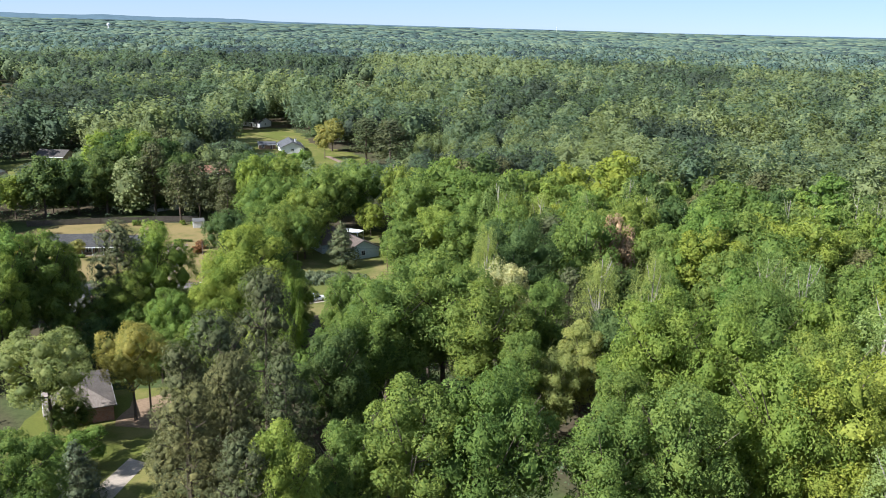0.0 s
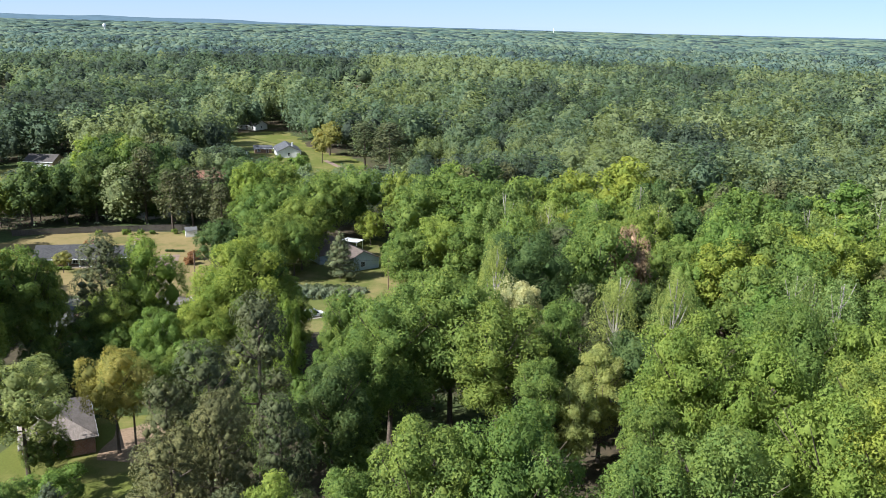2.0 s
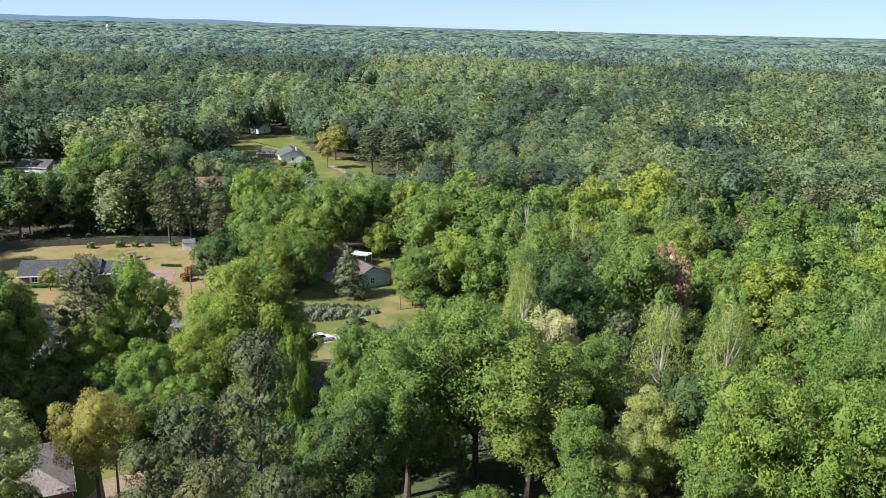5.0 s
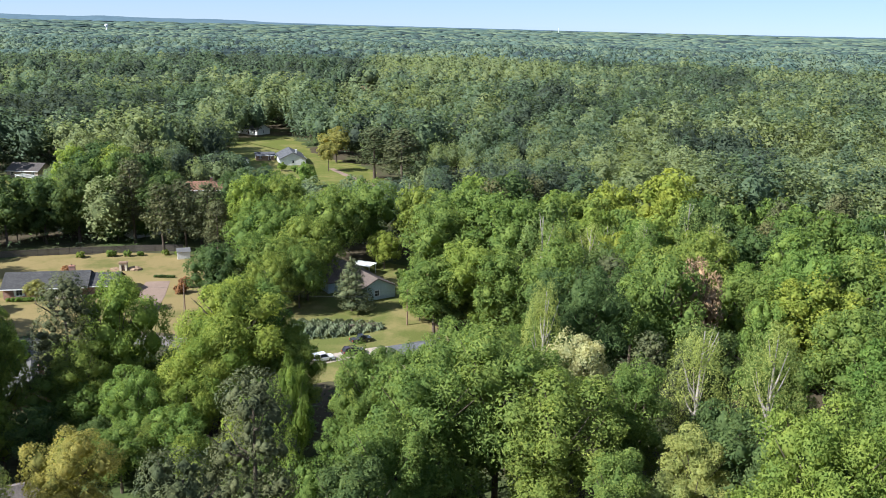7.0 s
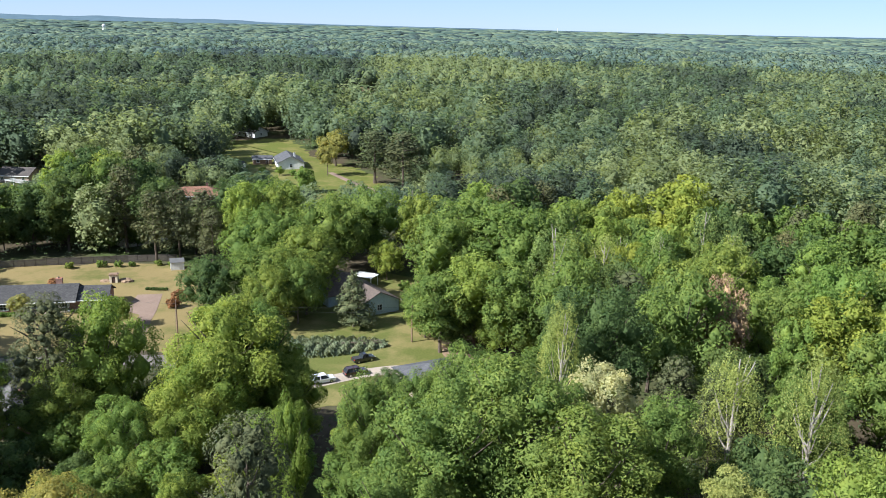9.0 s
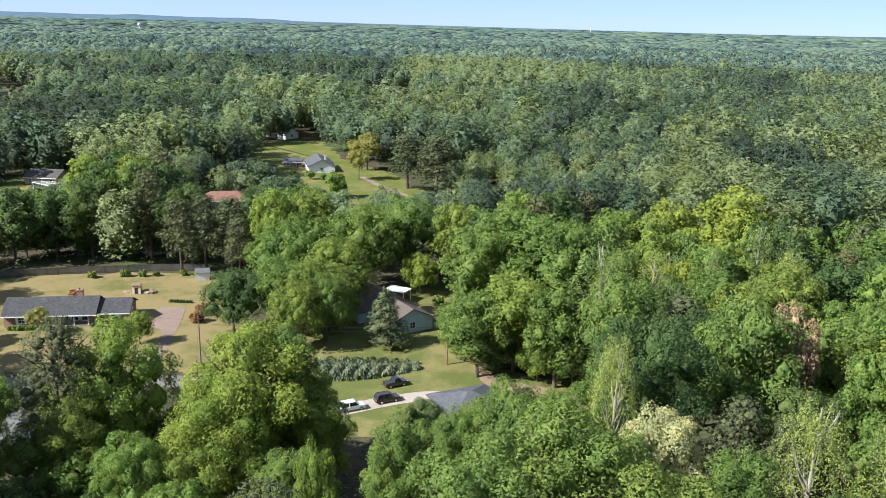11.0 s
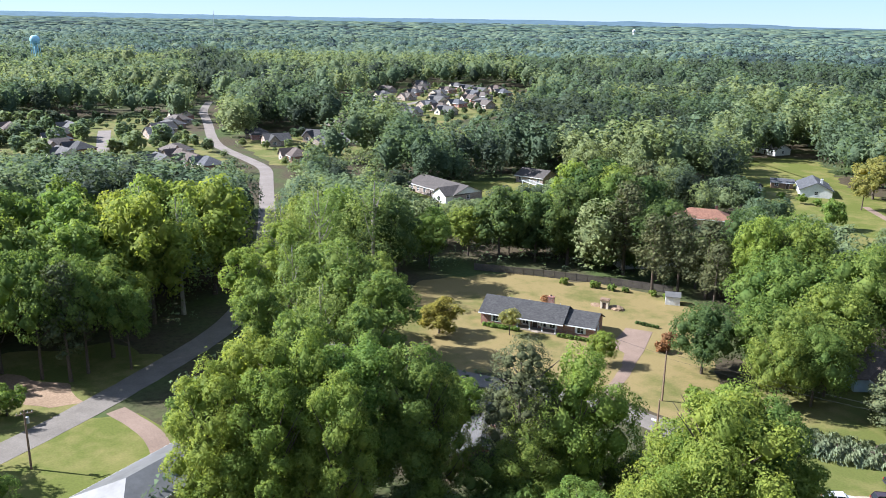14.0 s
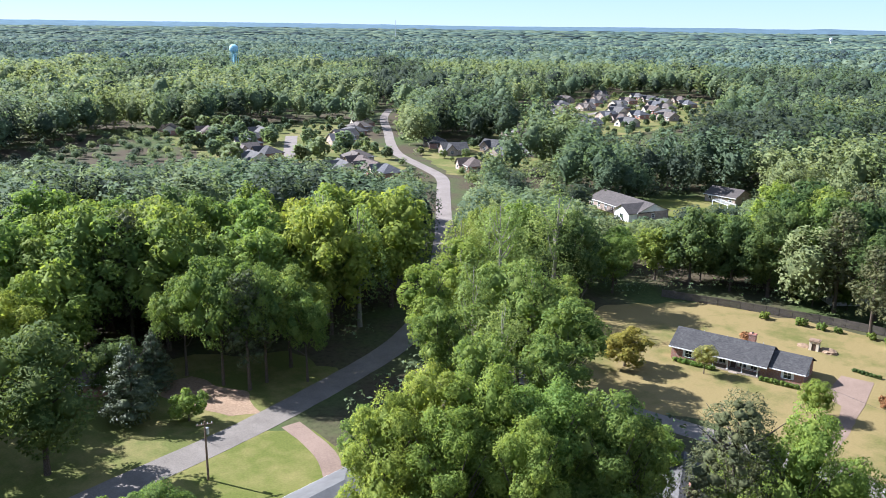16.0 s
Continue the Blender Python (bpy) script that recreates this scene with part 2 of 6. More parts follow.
CONCRETE = surface("concrete_pale", (0.25, 0.21, 0.17), (0.38, 0.325, 0.27), 4, 0.9, 0.25)
AGGREGATE = surface("drive_aggregate", (0.15, 0.105, 0.080), (0.235, 0.172, 0.135), 5, 0.92, 0.35)
FARROAD = surface("concrete_road", (0.145, 0.125, 0.11), (0.215, 0.186, 0.165), 2, 0.9, 0.1)
BRICK = brick_material("brick_red", (0.24, 0.095, 0.06), (0.34, 0.15, 0.10), (0.36, 0.32, 0.28))
BRICK_TAN = brick_material("brick_tan", (0.26, 0.19, 0.145), (0.33, 0.25, 0.195), (0.42, 0.38, 0.33))
SHINGLE = {
    "charcoal": shingle_material("shingles_charcoal", (0.036, 0.035, 0.035), (0.072, 0.070, 0.068)),
    "brown": shingle_material("shingles_brown", (0.075, 0.058, 0.049), (0.125, 0.098, 0.081)),
    "grey": shingle_material("shingles_grey", (0.070, 0.067, 0.064), (0.115, 0.11, 0.105)),
    "tan": shingle_material("shingles_tan", (0.085, 0.071, 0.061), (0.13, 0.11, 0.095)),
    "weathered": shingle_material("shingles_weathered", (0.060, 0.052, 0.047), (0.092, 0.081, 0.073)),
    "pebble": shingle_material("shingles_pebble", (0.155, 0.128, 0.108), (0.235, 0.198, 0.170)),
    "rust": shingle_material("shingles_rust", (0.15, 0.075, 0.05), (0.24, 0.125, 0.085)),
    "slate": shingle_material("shingles_slate", (0.060, 0.061, 0.065), (0.10, 0.101, 0.106)),
}
METALROOF = surface("roof_metal", (0.13, 0.13, 0.13), (0.175, 0.175, 0.175), 1.0, 0.5, 0.05, metal=0.3)
WHITE = paint("white_paint", (0.78, 0.77, 0.74), 0.5)
SIDING = surface("siding_white", (0.62, 0.62, 0.60), (0.76, 0.76, 0.74), 1.5, 0.6, 0.05)
SIDING_BLUE = surface("siding_pale_blue", (0.34, 0.42, 0.48), (0.44, 0.53, 0.58), 1.5, 0.6, 0.05)
SIDING_CREAM = surface("siding_cream", (0.58, 0.50, 0.38), (0.70, 0.62, 0.5), 1.5, 0.6, 0.05)
WOOD = surface("timber_weathered", (0.14, 0.09, 0.06), (0.27, 0.19, 0.13), 4, 0.9, 0.4)
# weathered grey taken darker, tree shade on the boards painted in
FENCE = surface("fence_grey_shaded", (0.07, 0.060, 0.05), (0.14, 0.122, 0.105), 3, 0.95, 0.4)
DARKDOOR = paint("door_dark", (0.06, 0.035, 0.03), 0.4)
GLASS = glass_material()
STEEL = surface("galvanised", (0.34, 0.36, 0.38), (0.5, 0.52, 0.54), 3, 0.45, 0.1, metal=0.6)
RUBBER = paint("rubber", (0.02, 0.02, 0.022), 0.8)
CHROME = paint("chrome", (0.6, 0.6, 0.62), 0.2, 1.0)
CAR_WHITE = paint("car_white", (0.80, 0.80, 0.80), 0.25, 0.0, 1.0)
CAR_BLACK = paint("car_black", (0.014, 0.014, 0.018), 0.25, 0.0, 1.0)
CAR_DARK = paint("car_maroon_black", (0.03, 0.012, 0.012), 0.25, 0.0, 1.0)
LENS_RED = paint("tail_lamp", (0.35, 0.02, 0.02), 0.2)
LENS = paint("head_lamp", (0.7, 0.7, 0.72), 0.12)
TANK = paint("tank_blue", (0.33, 0.56, 0.62), 0.5)


# ---- mesh helpers ----
def mesh_np(name, verts, faces, material, smooth=True, tint=None, normals=None):
    me = bpy.data.meshes.new(name)
    v = np.asarray(verts, dtype=np.float32)
    f = np.asarray(faces, dtype=np.int32)
    k = f.shape[1]
    me.vertices.add(len(v))
    me.vertices.foreach_set("co", v.ravel())
    me.loops.add(f.size)
    me.loops.foreach_set("vertex_index", f.ravel())
    me.polygons.add(len(f))
    me.polygons.foreach_set("loop_start", np.arange(0, f.size, k, dtype=np.int32))
    me.polygons.foreach_set("use_smooth", np.full(len(f), smooth, dtype=bool))
    me.update(calc_edges=True)
    if tint is not None:
        a = me.attributes.new("tint", "FLOAT", "FACE")
        a.data.foreach_set("value", np.asarray(tint, dtype=np.float32))
    if normals is not None:
        me.normals_split_custom_set_from_vertices(np.asarray(normals, dtype=np.float32))
    me.materials.append(material)
    return me


def under(ob, parent):
    ob.parent = parent
    return ob


def part(name, bm, material, parent, label=""):
    me = bpy.data.meshes.new(name)
    bm.to_mesh(me)
    bm.free()
    me.materials.append(material)
    return tagged(under(new(name, me), parent), label)


def thing(name, m, label, category, group="", kind=""):
    ob = new(name)
    ob.matrix_basis = m
    return tagged(ob, label, category, group, kind)


def add_box(bm, x0, x1, y0, y1, z0, z1):
    v = [bm.verts.new(c) for c in ((x0, y0, z0), (x1, y0, z0), (x1, y1, z0), (x0, y1, z0), (x0, y0, z1), (x1, y0, z1), (x1, y1, z1), (x0, y1, z1))]
    for q in ((3, 2, 1, 0), (4, 5, 6, 7), (0, 1, 5, 4), (1, 2, 6, 5), (2, 3, 7, 6), (3, 0, 4, 7)):
        bm.faces.new([v[i] for i in q])


def boxes(*all_boxes, bevel=0.0):
    bm = bmesh.new()
    for b in all_boxes:
        add_box(bm, *b)
    if bevel:
        bmesh.ops.bevel(bm, geom=bm.edges[:], offset=bevel, segments=1, affect="EDGES")
    return bm


def prism(poly, axis, a, b):
    """A polygon in the plane across an axis, drawn out from a to b."""
    bm = bmesh.new()
    put = {"x": lambda p, d: (d, p[0], p[1]), "y": lambda p, d: (p[0], d, p[1]), "z": lambda p, d: (p[0], p[1], d)}[axis]
    one, two = [bm.verts.new(put(p, a)) for p in poly], [bm.verts.new(put(p, b)) for p in poly]
    bm.faces.new(one)
    bm.faces.new(two[::-1])
    for i in range(len(poly)):
        j = (i + 1) % len(poly)
        bm.faces.new((one[i], two[i], two[j], one[j]))
    bmesh.ops.recalc_face_normals(bm, faces=bm.faces[:])
    return bm


def tube(points, radii, sides=8):
    """A tapered limb along points."""
    bm = bmesh.new()
    rings = []
    for i, (p, r) in enumerate(zip(points, radii)):
        p = Vector(p)
        d = (Vector(points[min(i + 1, len(points) - 1)]) - Vector(points[max(i - 1, 0)])).normalized()
        q = d.to_track_quat("Z", "Y")
        rings.append([bm.verts.new(p + q @ Vector((r * math.cos(a), r * math.sin(a), 0))) for a in (2 * math.pi * k / sides for k in range(sides))])
    for a, b in zip(rings, rings[1:]):
        for k in range(sides):
            bm.faces.new((a[k], a[(k + 1) % sides], b[(k + 1) % sides], b[k]))
    bm.faces.new(rings[-1])
    bm.faces.new(rings[0][::-1])
    return bm


def join(*bms):
    out = bmesh.new()
    for b in bms:
        me = bpy.data.meshes.new("tmp")
        b.to_mesh(me)
        b.free()
        out.from_mesh(me)
        bpy.data.meshes.remove(me)
    return out


def inside(poly, x, y):
    """Which of the points lie in a polygon."""
    hit = np.zeros(np.shape(x), dtype=bool)
    for (x0, y0), (x1, y1) in zip(poly, poly[1:] + poly[:1]):
        cross = (y0 > y) != (y1 > y)
        hit ^= cross & (x < (x1 - x0) * (y - y0) / (y1 - y0 + 1e-12) + x0)
    return hit


def near_line(line, x, y):
    """The distance of points from a broken line."""
    best = np.full(np.shape(x), 1e9)
    for (x0, y0), (x1, y1) in zip(line, line[1:]):
        dx, dy = x1 - x0, y1 - y0
        s = np.clip(((x - x0) * dx + (y - y0) * dy) / (dx * dx + dy * dy), 0, 1)
        best = np.minimum(best, np.hypot(x - x0 - s * dx, y - y0 - s * dy))
    return best


# ---- ground, lawns, roads ----
def sheet(name, poly, z, material, label, category, ragged=0.0, step=2.0):
    """A flat patch of ground with a thin rim; its outline wanders by ragged metres."""
    pts = []
    for (x0, y0), (x1, y1) in zip(poly, poly[1:] + poly[:1]):
        n = max(1, int(math.hypot(x1 - x0, y1 - y0) / step)) if ragged else 1
        for i in range(n):
            s = i / n
            w = Vector((x0 + s * (x1 - x0), y0 + s * (y1 - y0), 0))
            if ragged:
                w += Vector((noise.noise(w * 0.19), noise.noise(w * 0.19 + Vector((7, 3, 1))), 0)) * ragged * 1.6
            pts.append((w.x, w.y))
    bm = prism(pts, "z", -0.2, z)
    bmesh.ops.triangulate(bm, faces=[f for f in bm.faces if len(f.verts) > 4])
    me = bpy.data.meshes.new(name)
    bm.to_mesh(me)
    bm.free()
    me.materials.append(material)
    return tagged(new(name, me), label, category, kind="structure")


def ribbon(name, line, width, z, material, label, category):
    """A road along a line, smoothed at the bends, with a thin edge."""
    pts = [Vector((*p, 0)) for p in line]
    for _ in range(3):
        out = [pts[0]]
        for a, b in zip(pts, pts[1:]):
            out += [a * 0.75 + b * 0.25, a * 0.25 + b * 0.75]
        pts = out + [pts[-1]]
    verts, faces = [], []
    for i, p in enumerate(pts):
        d = (pts[min(i + 1, len(pts) - 1)] - pts[max(i - 1, 0)]).normalized()
        n = Vector((-d.y, d.x, 0))
        w = width / 2 + 0.12 * noise.noise(p * 0.3)
        a, b = p + n * w, p - n * w
        verts += [(a.x, a.y, -0.2), (a.x, a.y, z), (p.x, p.y, z + 0.03), (b.x, b.y, z), (b.x, b.y, -0.2)]
        if i:
            k = 5 * i
            faces += [(k - 5 + j, k - 4 + j, k + 1 + j, k + j) for j in range(4)]
    me = mesh_np(name, verts, faces, material, False)
    return tagged(new(name, me), label, category, kind="structure")


bm = bmesh.new()
bmesh.ops.create_grid(bm, x_segments=40, y_segments=40, size=4950)
me = bpy.data.meshes.new("ground")
bm.to_mesh(me)
bm.free()
me.materials.append(FLOOR)
tagged(new("ground", me), "brown leaf litter and thin grass under the woods", "ground", kind="structure")

ROAD_A = [(-119, 60), (-124.5, 80), (-128, 95), (-131.4, 111), (-136.8, 128), (-146.6, 154), (-163, 174), (-203, 209), (-228, 229), (-262, 256), (-284, 274), (-302, 281), (-330, 290), (-352, 298), (-385, 318), (-430, 348), (-482, 380), (-530, 420)]
ROAD_B = [(-128, 160), (-112, 162), (-95, 166.5), (-80, 170.5), (-66, 173), (-58, 172), (-52, 167), (-49, 160), (-47, 150)]
DRIVE_CARS = [(-50, 157), (-43, 161), (-35, 167), (-28, 172.3), (-21, 175.6), (-17.5, 175)]
YARD_BRICK = [(-130, 172), (-112, 165.5), (-95, 170), (-70, 176.5), (-56, 176), (-58, 190), (-70, 212), (-80, 233), (-100, 231), (-126, 224), (-138, 204)]
YARD_CARS = [(-50, 176), (-47, 162), (-38, 157), (-24, 160), (-10, 160), (4, 172), (8, 180), (2, 186), (-14, 189), (-17, 200), (-20, 230), (-34, 234), (-52, 222), (-56, 200)]
YARD_ROAD = [(-126, 92), (-112, 90), (-104, 104), (-113, 121), (-126, 121), (-131, 113)]
YARD_LEFT = [(-130, 96), (-126, 74), (-150, 72), (-168, 96), (-166, 118), (-156, 133), (-142, 136), (-137, 122), (-132, 108)]
YARD_NEAR = [(-62, 94), (-36, 84), (-37, 100), (-40, 118), (-52, 118), (-66, 112)]
YARD_BLUE = [(-122, 362), (-150, 452), (-126, 470), (-92, 405), (-70, 385), (-40, 330), (-36, 318), (-60, 302), (-84, 300), (-96, 335)]
YARD_HALL = [(-214, 282), (-188, 262), (-172, 276), (-172, 332), (-194, 338), (-208, 304)]
SUB_ROW = [(-480, 226), (-362, 216), (-296, 246), (-290, 262), (-352, 294), (-478, 350), (-500, 270)]
SUB_BEND = [(-290, 282), (-276, 296), (-290, 350), (-330, 366), (-372, 336), (-340, 304)]
SUB_FAR = [(-318, 392), (-372, 372), (-400, 400), (-440, 440), (-530, 640), (-470, 690), (-400, 660), (-350, 540), (-330, 440)]
sheet("lawn_brick_house", YARD_BRICK, 0.02, LAWN_DRY, "sunlit mown lawn, half tan and half green", "lawn", 1.5)
sheet("lawn_parked_cars", YARD_CARS, 0.022, LAWN, "green and straw-coloured mown lawn", "lawn", 1.5)
sheet("lawn_roadside", YARD_ROAD, 0.024, LAWN_GREEN, "smooth green mown lawn beside the road", "lawn", 0.6)
sheet("lawn_wooded", YARD_LEFT, 0.026, LAWN, "patchy shaded lawn under tall trees", "lawn", 1.5)
sheet("lawn_near_house", YARD_NEAR, 0.028, LAWN_GREEN, "small green lawn by the brown-roofed house", "lawn", 1.0)
sheet("lawn_open_field", YARD_BLUE, 0.02, LAWN_GREEN, "open green lawn sloping round the white house", "lawn", 3)
sheet("lawn_long_house", YARD_HALL, 0.03, LAWN_GREEN, "green lawn round the long tan-roofed house", "lawn", 2)
sheet("lawn_row_houses", SUB_ROW, 0.03, LAWN, "yards between the close-set houses", "lawn", 3)
sheet("lawn_road_bend", SUB_BEND, 0.032, LAWN, "dry grass inside the road bend", "lawn", 2)
sheet("lawn_far_houses", SUB_FAR, 0.03, LAWN, "yards of the far housing estate", "lawn", 4)
sheet("bare_earth_edge", [(-16, 188.5), (-8, 183), (2, 180), (7, 176), (4, 172.5), (-2, 176), (-12, 181)], 0.036, SOIL, "strip of bare reddish earth at the wood's edge", "soil", 1.0, 1.0)
sheet("bare_earth_yard", [(-156, 107), (-147, 108), (-138, 113), (-136, 117), (-146, 118), (-157, 114)], 0.04, SOIL, "bare reddish earth under the trees", "soil", 1.0, 1.0)
sheet("bare_earth_drive", [(-49, 104), (-42, 103), (-41, 112), (-46, 117), (-51, 113)], 0.044, SOIL, "bare reddish earth beside the house", "soil", 0.8, 1.0)
ribbon("road_main", ROAD_A[:9], 5.6, 0.05, ASPHALT, "worn grey asphalt road with sunlit and shaded stretches", "road")
ribbon("road_far", ROAD_A[7:], 5.3, 0.07, FARROAD, "pale concrete road bending through the houses", "road")
ribbon("road_side", ROAD_B, 4.8, 0.05, ASPHALT, "worn grey asphalt lane in front of the brick house", "road")
ribbon("road_cul_de_sac", [(-352, 236), (-377, 254), (-410, 272), (-436, 287)], 6.5, 0.06, FARROAD, "pale concrete cul-de-sac", "road")
ribbon("road_estate", [(-330, 392), (-356, 398), (-382, 412), (-410, 470), (-430, 540), (-450, 610)], 5.5, 0.06, FARROAD, "pale estate road between the far houses", "road")
ribbon("drive_cars", DRIVE_CARS, 3.6, 0.055, CONCRETE, "pale concrete driveway under the parked cars", "driveway")
sheet("drive_brick_house", [(-83.6, 197), (-85.8, 207.8), (-80.6, 209.4), (-77.2, 198.5), (-75.4, 191), (-77.6, 190.4), (-79.6, 195.4)], 0.06, AGGREGATE, "reddish-brown driveway ending in a parking pad", "driveway")
ribbon("drive_brick_apron", [(-76.4, 191.2), (-74.4, 183.5), (-72.6, 173.5)], 2.2, 0.045, AGGREGATE, "narrow reddish driveway to the lane", "driveway")
ribbon("drive_roadside", [(-129.5, 119.2), (-122, 119.2), (-116, 118.4), (-108, 114.5)], 3.1, 0.045, AGGREGATE, "reddish-brown driveway off the road", "driveway")
sheet("drive_near_house", [(-43, 95), (-40, 94), (-40.5, 84), (-44, 84)], 0.05, CONCRETE, "pale concrete driveway strip", "driveway")
ribbon("drive_field", [(-79, 372), (-66, 352), (-52, 336), (-40, 324), (-30, 306)], 2.6, 0.05, AGGREGATE, "narrow driveway past the pines", "driveway")
# close-set houses of the estate: x, y, turn, roof
ESTATE = """
-362 228 40 grey; -374 241 40 charcoal; -388 236 130 tan; -408 248 40 slate; -442 272 40 grey; -425 258 130 charcoal; -480 235 20 brown; -462 250 40 brown
-394 293 128 slate; -420 317 128 grey; -408 304 128 charcoal; -436 332 128 tan; -452 345 40 brown; -325 261 35 brown; -311 256 35 brown; -300 257 30 slate; -318 247 35 grey; -340 268 128 tan
-334 320 110 charcoal; -357 328 20 charcoal; -312 331 140 slate; -318 343 60 slate; -309 346 60 grey; -292 297 30 brown; -330 344 60 charcoal
-330 388 40 slate; -342 402 130 grey; -368 394 40 tan; -356 412 130 brown; -363 445 40 grey; -378 430 40 charcoal; -390 412 40 tan; -372 462 130 slate; -388 448 40 grey
-415 464 40 tan; -400 480 130 charcoal; -362 486 40 grey; -378 500 40 brown; -396 506 130 slate; -428 488 40 grey; -440 506 40 tan; -458 507 130 charcoal
-369 537 40 tan; -388 530 40 slate; -412 536 40 grey; -426 556 40 charcoal; -446 540 130 tan; -470 540 40 grey; -404 566 40 brown; -385 556 130 grey
-427 600 40 slate; -410 590 40 tan; -448 580 130 grey; -468 574 40 charcoal; -500 576 40 tan; -419 630 20 slate; -440 626 40 grey; -464 612 40 brown; -486 600 130 tan
-486 652 40 grey; -464 640 40 charcoal; -510 632 40 tan; -526 648 130 grey; -445 656 40 brown
"""
sheet("drive_pad_field", [(-44, 324), (-40, 328), (-30, 318), (-34, 314)], 0.09, CONCRETE, "pale concrete parking pad at the lawn's corner", "driveway")
CLEAR = [YARD_BRICK, YARD_CARS, YARD_ROAD, YARD_LEFT, YARD_NEAR, YARD_BLUE, YARD_HALL, SUB_ROW, SUB_BEND, SUB_FAR]


# ---- trees ----
RNG = np.random.default_rng(7)


def lobes_for(kind, rng, aspect=0.32):
    """Clumps of a crown, in a tree 1 high with a crown radius of 1 across: x, y, z, across, up."""
    out = []
    if kind in ("cone",):
        for i in range(26):
            s = (i + rng.random()) / 26
            z = 0.10 + 0.85 * s
            rr = (1 - s) ** 0.75 * 0.95 + 0.06
            a = i * 2.4 + rng.random()
            out.append((rr * 0.55 * math.cos(a), rr * 0.55 * math.sin(a), z, rr * 0.5 + 0.05, 0.085))
    elif kind == "spire":
        for i in range(15):
            a, d = rng.random() * 6.28, math.sqrt(rng.random()) * 0.72
            top = 0.98 - 0.28 * d - 0.10 * rng.random()
            low = 0.34 + 0.12 * rng.random()
            for k in range(4):
                s = k / 3
                out.append((d * math.cos(a) * (1 - 0.25 * s), d * math.sin(a) * (1 - 0.25 * s), low + (top - low) * s, 0.34 * (1 - 0.55 * s), 0.10))
    elif kind == "pine":
        for i in range(84):
            s = rng.random() ** 0.8
            z = 0.24 + 0.71 * s
            rr = (0.98 - 0.70 * s * s) * math.sqrt(rng.uniform(0.08, 1.0))
            a = rng.random() * 6.28
            out.append((rr * math.cos(a), rr * math.sin(a), z + 0.03 * (1 - rr), 0.20 + 0.13 * rng.random(), 0.04 + 0.03 * rng.random()))
    else:
        low = {"round": 0.14, "tall": 0.17, "broad": 0.17, "bush": 0.12, "high": 0.36}[kind]
        n = {"round": 19, "tall": 20, "broad": 24, "bush": 9, "high": 17}[kind]
        mid, half = (low + 1) / 2, (1 - low) / 2
        skew = rng.normal(0, 0.09, 2)
        power = 0.42 if kind == "tall" else 0.5
        for i in range(n):
            u = 0.97 - 1.86 * (i + 0.5) / n + rng.normal(0, 0.05)
            a = i * 2.39996 + rng.normal(0, 0.35)
            w = max(0.0, 1 - u * u) ** power
            k = rng.uniform(0.56, 0.74)
            size = rng.uniform(0.25, 0.40) * (0.9 if u > 0.6 else 1.0)
            bx, by, bz = k * w * math.cos(a) + skew[0] * u, k * w * math.sin(a) + skew[1] * u, mid + (0.98 - size * 0.9) * u * half
            out.append((bx, by, bz, size, size * aspect * 1.05))
            # smaller clumps over the outer side of each bough
            for j in range(8):
                d = rng.normal(size=3) * 0.75 + np.array([w * math.cos(a), w * math.sin(a), u + 0.35])
                d /= np.linalg.norm(d)
                small = rng.uniform(0.09, 0.17)
                reach = size * rng.uniform(0.8, 1.05)
                out.append((bx + d[0] * reach, by + d[1] * reach, bz + d[2] * reach * aspect, small, small * aspect * 0.95))
        for i in range(6):
            s = (i - 2.5) / 2.5
            out.append((rng.normal(0, 0.08), rng.normal(0, 0.08), mid + 0.5 * s * half, 0.5 * (1 - 0.35 * s * s), 0.4 * half))
    return np.array(out)


OCTA = np.array([(1, 0, 0), (-1, 0, 0), (0, 1, 0), (0, -1, 0), (0, 0, 1), (0, 0, -1)], float)
OCTA_F = np.array([(0, 2, 4), (2, 1, 4), (1, 3, 4), (3, 0, 4), (2, 0, 5), (1, 2, 5), (3, 1, 5), (0, 3, 5)])


